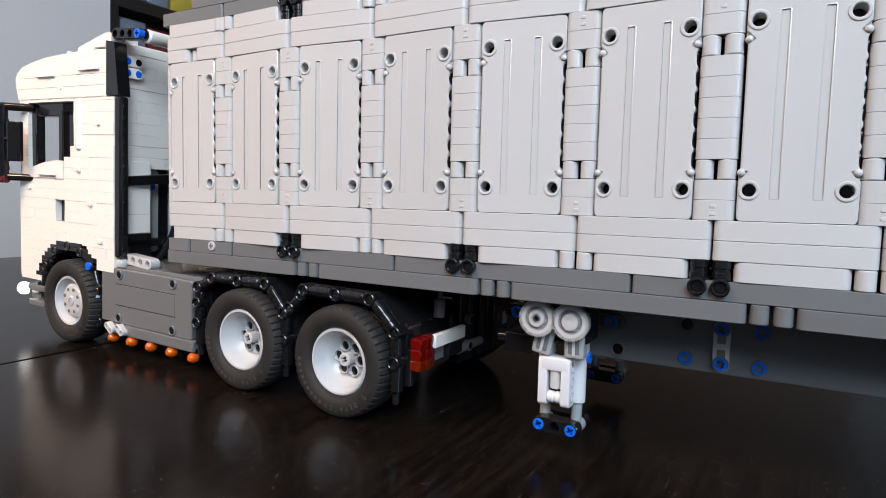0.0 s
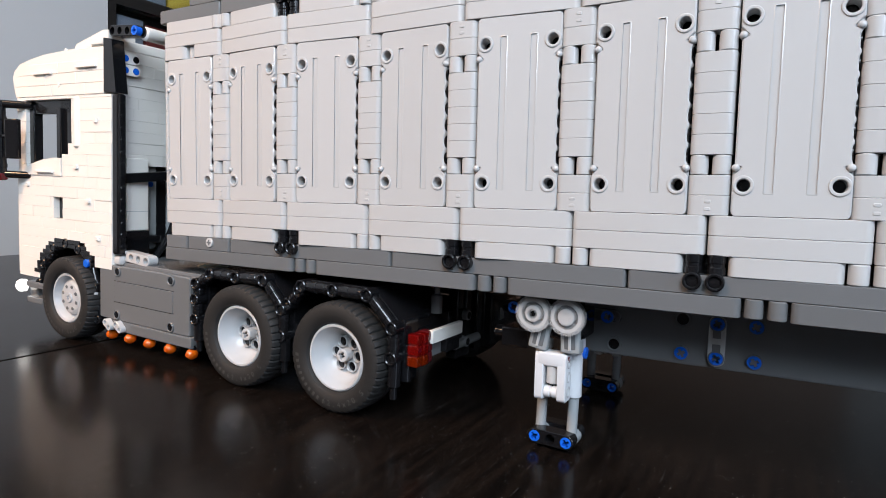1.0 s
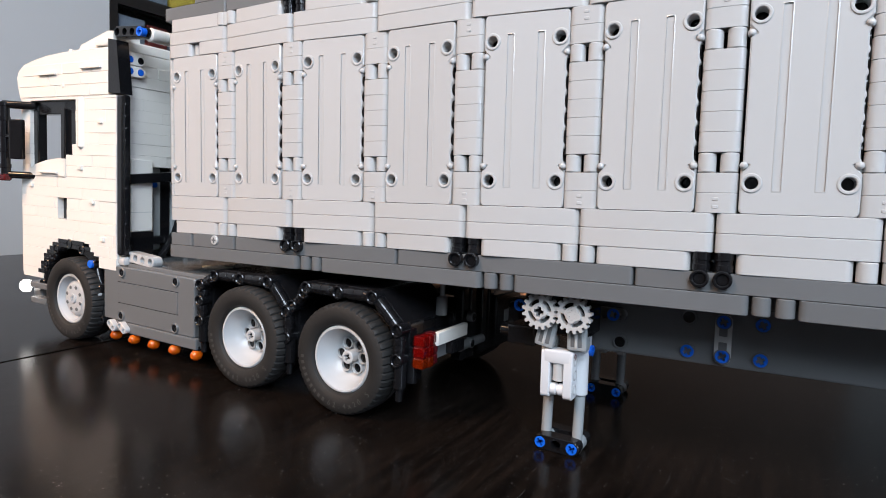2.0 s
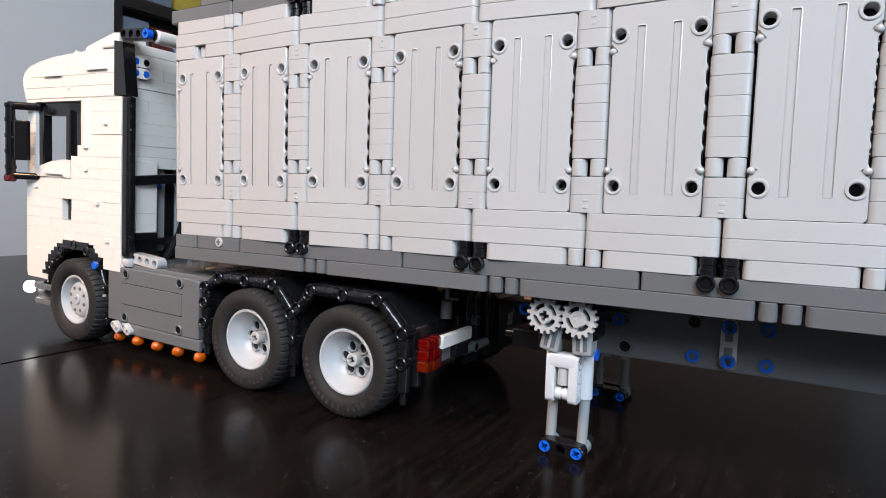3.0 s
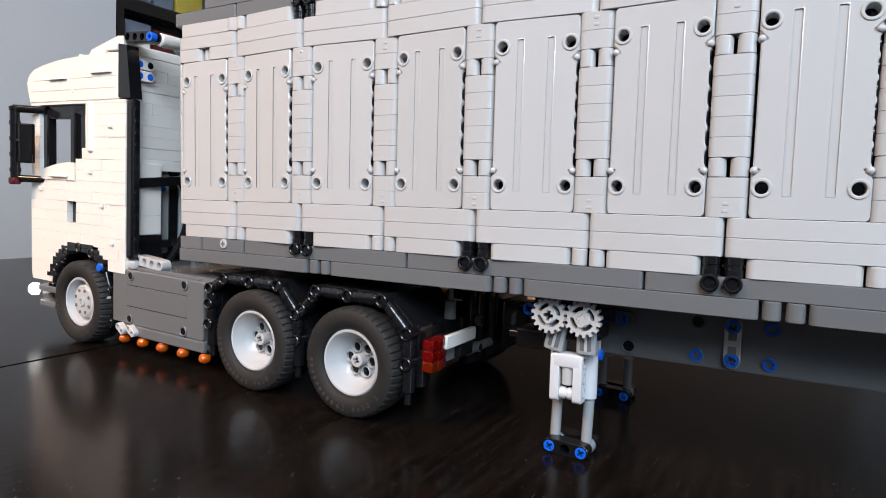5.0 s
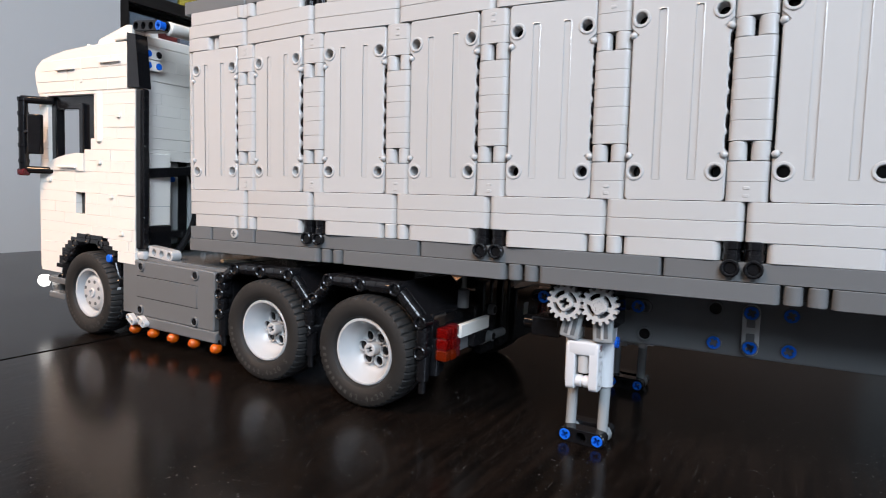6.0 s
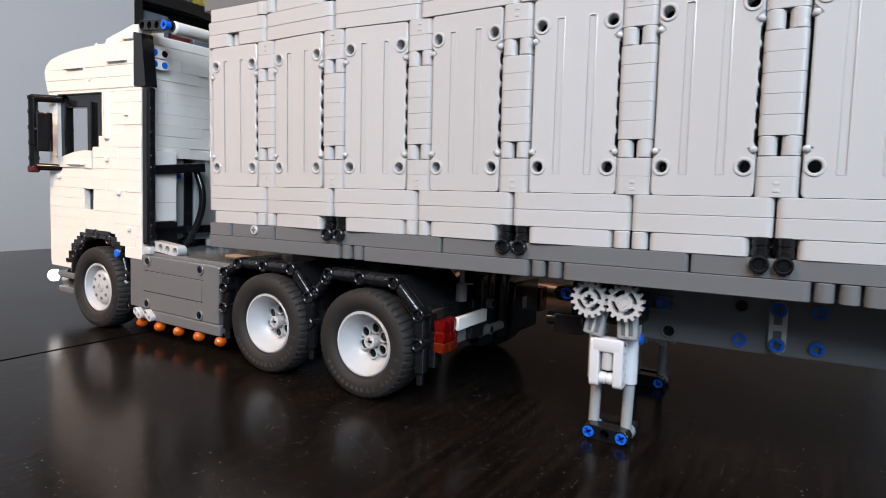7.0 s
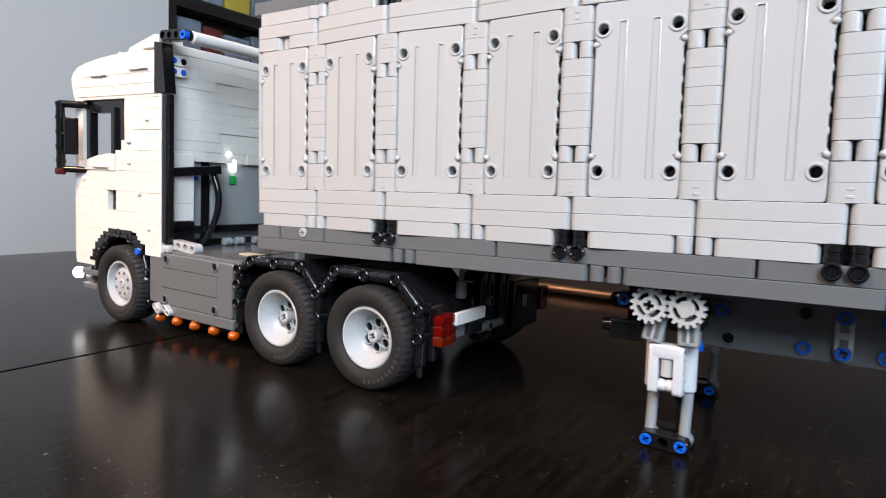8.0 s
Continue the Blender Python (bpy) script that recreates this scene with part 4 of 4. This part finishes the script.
def mudguards():
    y = -6.0
    for path in ([(9, 34), (9, 47), (9.4, 57), (22.4, 64.3), (44.7, 65), (67.4, 65.8), (82, 50.5), (82.5, 35)],
                 [(82, 50.5), (97, 66), (119.6, 66.3), (142.5, 66.6), (159, 51.2), (159.4, 35.3)]):
        tube_run("mudguard_tube", path if path[0][0] < 50 else path[1:], y, BLACK)
        if path[0][0] > 50:
            tube_run("mudguard_tube", [(85.2, 53.8), (93.8, 62.7)], y + 1.5, BLACK)
        # the sheet over the wheel behind the beams
        for a, b in zip(path, path[1:]):
            length = math.hypot(b[0] - a[0], b[1] - a[1])
            ang = math.degrees(math.atan2(b[1] - a[1], b[0] - a[0]))
            if b[1] > 30 and a[1] > 30:
                part("mudguard_sheet", block(length + 3, 52, 3.4, 0.8), BLACK, tractor, at((a[0] + b[0]) / 2, y + 33, (a[1] + b[1]) / 2 + 1.6, 0, -ang, 0))
                part("mudguard_sheet", block(length + 3, 38, 3.4, 0.8), BLACK, tractor, at((a[0] + b[0]) / 2, 126, (a[1] + b[1]) / 2 + 1.6, 0, -ang, 0))
    for x in (9.2, 82.2, 159.0):
        part("mudflap", block(2.4, 14, 34, 0.8), BLACK, tractor, at(x + 2, 10, 38))
        part("flap_tube", cyl(3.5, 14, 0.4), BLACK, tractor, at(x + 0.8, -1.6, 20, 90))
        part("flap_rod", cyl(2.0, 9, 0.4), BLACK, tractor, at(x + 0.8, -1.6, 13, 90))
        part("flap_tube", cyl(3.0, 20, 0.4), BLACK, tractor, at(x + 4, 5, 22, 90))
    # front arch
    arch = [(-172, 36), (-166, 52), (-153, 65), (-136, 70), (-120, 67), (-107, 57), (-100, 40), (-97, 18)]
    tube_run("arch_tube", arch, -4.2, BLACK, 3.1)
    for a, b in zip(arch, arch[1:]):
        length = math.hypot(b[0] - a[0], b[1] - a[1])
        ang = math.degrees(math.atan2(b[1] - a[1], b[0] - a[0]))
        part("arch_sheet", block(length + 3, 40, 3, 0.6), BLACK, tractor, at((a[0] + b[0]) / 2, 22, (a[1] + b[1]) / 2 + 2, 0, -ang, 0))
    # thin black plates in steps round the arch
    z = 46.0
    while z < 74:
        for s in (-1, 1):
            if s > 0 and z < 59:
                continue
            outer = round(math.sqrt(max(0.0, 46.0 ** 2 - (z - 29) ** 2)) / 4) * 4
            inner = math.sqrt(max(0.0, 39.0 ** 2 - (z - 29) ** 2))
            if outer - inner > 1:
                part("arch_step", block(round(outer - inner, 1), 7, 3.1, 0.15, 1), BLACK, tractor, at(-134 + s * (outer + inner) / 2, -0.2, z))
        z += 3.2
    part("arch_pin", cyl(3.0, 3, 0.4), BLUE, tractor, at(-107.5, -5.6, 58), "blue connector pin")
    part("arch_pin", cyl(2.6, 3, 0.4), GREY, tractor, at(-99, -5.6, 37), "grey connector pin")


mudguards()


def bolt_ring(parent, x, y, z, mat):
    part("panel_hole", ring_mesh(3.5, 2.4, 3.0, 0.3, 20), mat, parent, at(x, y, z))
    part("hole_plug", cyl(2.4, 0.6, 0.1, 14), BLACK, parent, at(x, y + 0.35, z))


def side_tank():
    t = part("side_tank", plate(96, 39, 1.6, 60, 0.8), DARK, tractor, at(-46.2, SIDE, 40.2), "dark grey side tank panel")
    part("tank_rib", block(62.5, 1.6, 14.6, 0.3), DARK, t, at(0.4, 0.3, 1.2))
    for z in (8.6, -6.2):
        part("tank_groove", block(64, 1.6, 0.7, 0.1, 1), BLACK, t, at(0.4, 0.75, z))
    part("tank_step", block(86, 7, 7.6, 1.0), DARK, tractor, at(-39, SIDE + 3, 17.0))
    for x, z in ((-73, 55.6), (-16.3, 55.8), (-16.7, 24.8), (-74, 25)):
        bolt_ring(tractor, x, SIDE - 1.0, z, DARK)
    part("deck_plate", block(100, 140, 3.0, 0.8), DARK, tractor, at(-44, 72, 60.2))
    part("deck_tile", block(20, 10, 1.2, 0.3), material("tan_tile", (0.50, 0.44, 0.34), 0.4), tractor, at(-18, 32, 62.0))
    b = part("deck_bracket", beam(4), GREY, tractor, at(-62, 2, 65.5, 0, 4, 0))
    part("deck_bracket", block(14, 7, 7, 2.5), GREY, tractor, at(-80, 2, 63))
    for x in (-82.5, -62.0, -41.0, -19.5, 2.0):
        lamp = part("marker_lamp", lathe("marker_lamp", [(0, -3.6), (1.7, -3.3), (3.1, -2.0), (3.7, 0), (3.5, 2.2), (2.6, 3.4), (0, 3.6)], 10), AMBER, tractor, at(x, -1.5, 9.6), "amber marker lamp")
        part("lamp_socket", cyl(2.2, 5, 0.3, 14), BLACK, lamp, at(0, 1, 1, 90))
    for x in (-82, -70):
        part("pin_clip", plate(10, 5, 2.4, 4, 0.3, [(-2.6, 0, 1.5, 12), (2.6, 0, 1.5, 12)]), GREY, tractor, at(x + 2, SIDE - 4.2, 17.5, 0, 35, 0))
    part("battery_rack", block(60, 90, 20, 1.0), BLACK, tractor, at(-44, 72, 22))


side_tank()


def chassis():
    for y in (50, 94):
        part("chassis_rail", block(330, 8, 16, 1.0), BLACK, tractor, at(0, y, 46))
    for x in (-130.5, 53, 126):
        part("axle", cyl(4, 130, 0.5), BLACK, tractor, at(x, 7, WHEEL_R))
    part("coupling_plate", block(70, 66, 6, 2.0), BLACK, tractor, at(70, 72, 56))
    # rear end: lamps, plate holder, towing block
    for x, y, sx, sy, lenses, label in ((169.6, 2.0, 6.6, 4.8, (RED, RED, TAILAMBER), "red and amber tail lamp"), (170.2, 7.4, 6.6, 4.8, (RED, RED, TAILAMBER), "red and amber tail lamp"),
                                        (169.0, 13.4, 6.0, 6.0, (DRED, DRED, DRED), "dark red tail lamp")):
        body = part("tail_lamp", block(sx - 1.2, sy - 0.8, 17.2, 0.3), DRED, tractor, at(x, y, 40.3), label)
        for q, mat in zip((5.9, 0.1, -5.7), lenses):
            part("lens", block(sx, sy, 5.5, 0.7, 2), mat, body, at(0, 0, q))
            part("lens_rib", block(sx + 0.2, 0.5, 4.6, 0.15, 1), mat, body, at(0, 0, q))
    part("plate_holder", block(3, 34, 7.2, 0.5), WHITE, tractor, at(172, 30.5, 45.5), "white blank plate tile")
    part("holder_arm", block(6, 26, 7.4, 0.6), DARK, tractor, at(166, 26, 36.5))
    part("holder_block", block(7, 15, 7.6, 0.6), BLACK, tractor, at(169.5, 38, 37.4))
    part("rear_cross", block(8, 130, 14, 1.0), BLACK, tractor, at(160, 72, 40))
    for y in (56, 66, 82, 92):
        part("rear_post", block(7, 7.4, 44, 1.0), BLACK, tractor, at(164, y, 46))
    for z in (34, 50):
        p = part("rear_pin", cyl(3.2, 7, 0.4), DARK, tractor, at(171, 60, z, 0, 0, 90))
        part("rear_pin_bore", cyl(2.2, 0.6, 0.1), BLACK, p, at(0, -0.2, 0))
    part("rear_axle_bar", cyl(3.0, 30, 0.4), DARK, tractor, at(168, 48, 33.5))
    part("damper", lathe("damper", [(0, -8), (3.4, -8), (3.4, 2), (1.6, 3), (1.6, 10), (0, 10)], 18), DARK, tractor, at(162, 36, 62) @ at(0, 0, 0, 90))
    tb = part("tow_block", block(10, 40, 34, 1.0), BLACK, tractor, at(166, 112, 42))
    part("tow_mark", block(0.6, 7, 8, 0.3), HUBGREY, tb, at(5.2, -4, 2))
    part("tail_lamp", block(8, 12, 17, 0.6), RED, tractor, at(168, 141, 42), "red tail lamp")
    # bumper and lit headlight at the front
    part("bumper", block(14, 140, 18, 2.0), DARK, tractor, at(-190, 72, 27))
    part("bumper_step", block(24, 20, 5, 1.0), DARK, tractor, at(-176, 5, 34))
    part("bumper_step", block(22, 20, 5, 1.0), DARK, tractor, at(-176, 5, 22))
    for y in (0, 144):
        part("headlight", lathe("headlight", [(0, -3), (3, -2.6), (4.6, -1), (5, 1), (4.6, 4), (0, 4)], 20), LAMP, tractor, at(-199.5, y - 3, 31, 0, 0, -45), "lit white headlight")


chassis()


# ---- what moves ----
def motions():
    # rise in mm, and a slight lift of the nose about the legs once the coupling lets go
    lift = [(0, -0.45, 0.0), (1.25, -0.4, 0.0), (1.5, 1.1, 0.0), (1.7, 1.9, 0.0), (4.0, 1.9, 0.0), (6.0, 1.9, 0.0), (7.0, 2.05, 0.05), (8.0, 2.3, 0.15)]
    walk(trailer, [(t, at(240, 0, 0, 0, a, 0) @ at(-240, 0, -0.53 + v) @ pose(0, 0, 0, 0, PITCH, 0)) for t, v, a in lift])
    drive = [(0, 0.0), (3.0, 0.0), (6.0, 0.0), (6.25, -0.5), (6.5, -3.2), (7.0, -14.7), (7.5, -30.4), (8.0, -48.6)]
    walk(tractor, [(t, at(x, 0, 0)) for t, x in drive])
    for w, x, side in WHEELS:
        base = at(x, FACE, WHEEL_R) if not side else at(x, 144 - FACE, WHEEL_R, 0, 0, 180)
        turn = -1 if not side else 1
        walk(w, [(t, base @ pose(0, 0, 0, 0, turn * math.degrees(-d / WHEEL_R) + 20, 0)) for t, d in drive])
    down = [(0, 13.0), (0.25, 10.9), (0.5, 8.7), (1.0, 4.3), (1.25, 2.2), (1.5, 0.8), (1.7, 0.0), (8.0, 0.0)]
    for foot, x, y in FEET:
        walk(foot, [(t, at(x, y, -4.8 + d, 0, 1.69, 0)) for t, d in down])
    stop = 49
    for g, i in GEARS:
        m = g.matrix_basis.copy()
        s = 1 if i else -1
        rows = []
        for f in range(0, 56):
            n = min(f, stop)
            rows.append((f / FPS, m @ pose(0, 0, 0, 0, s * (88.0 * (n - stop)) + (8.0, 15.0)[i], 0)))
        rows.append((8.0, rows[-1][1]))
        walk(g, rows)


motions()
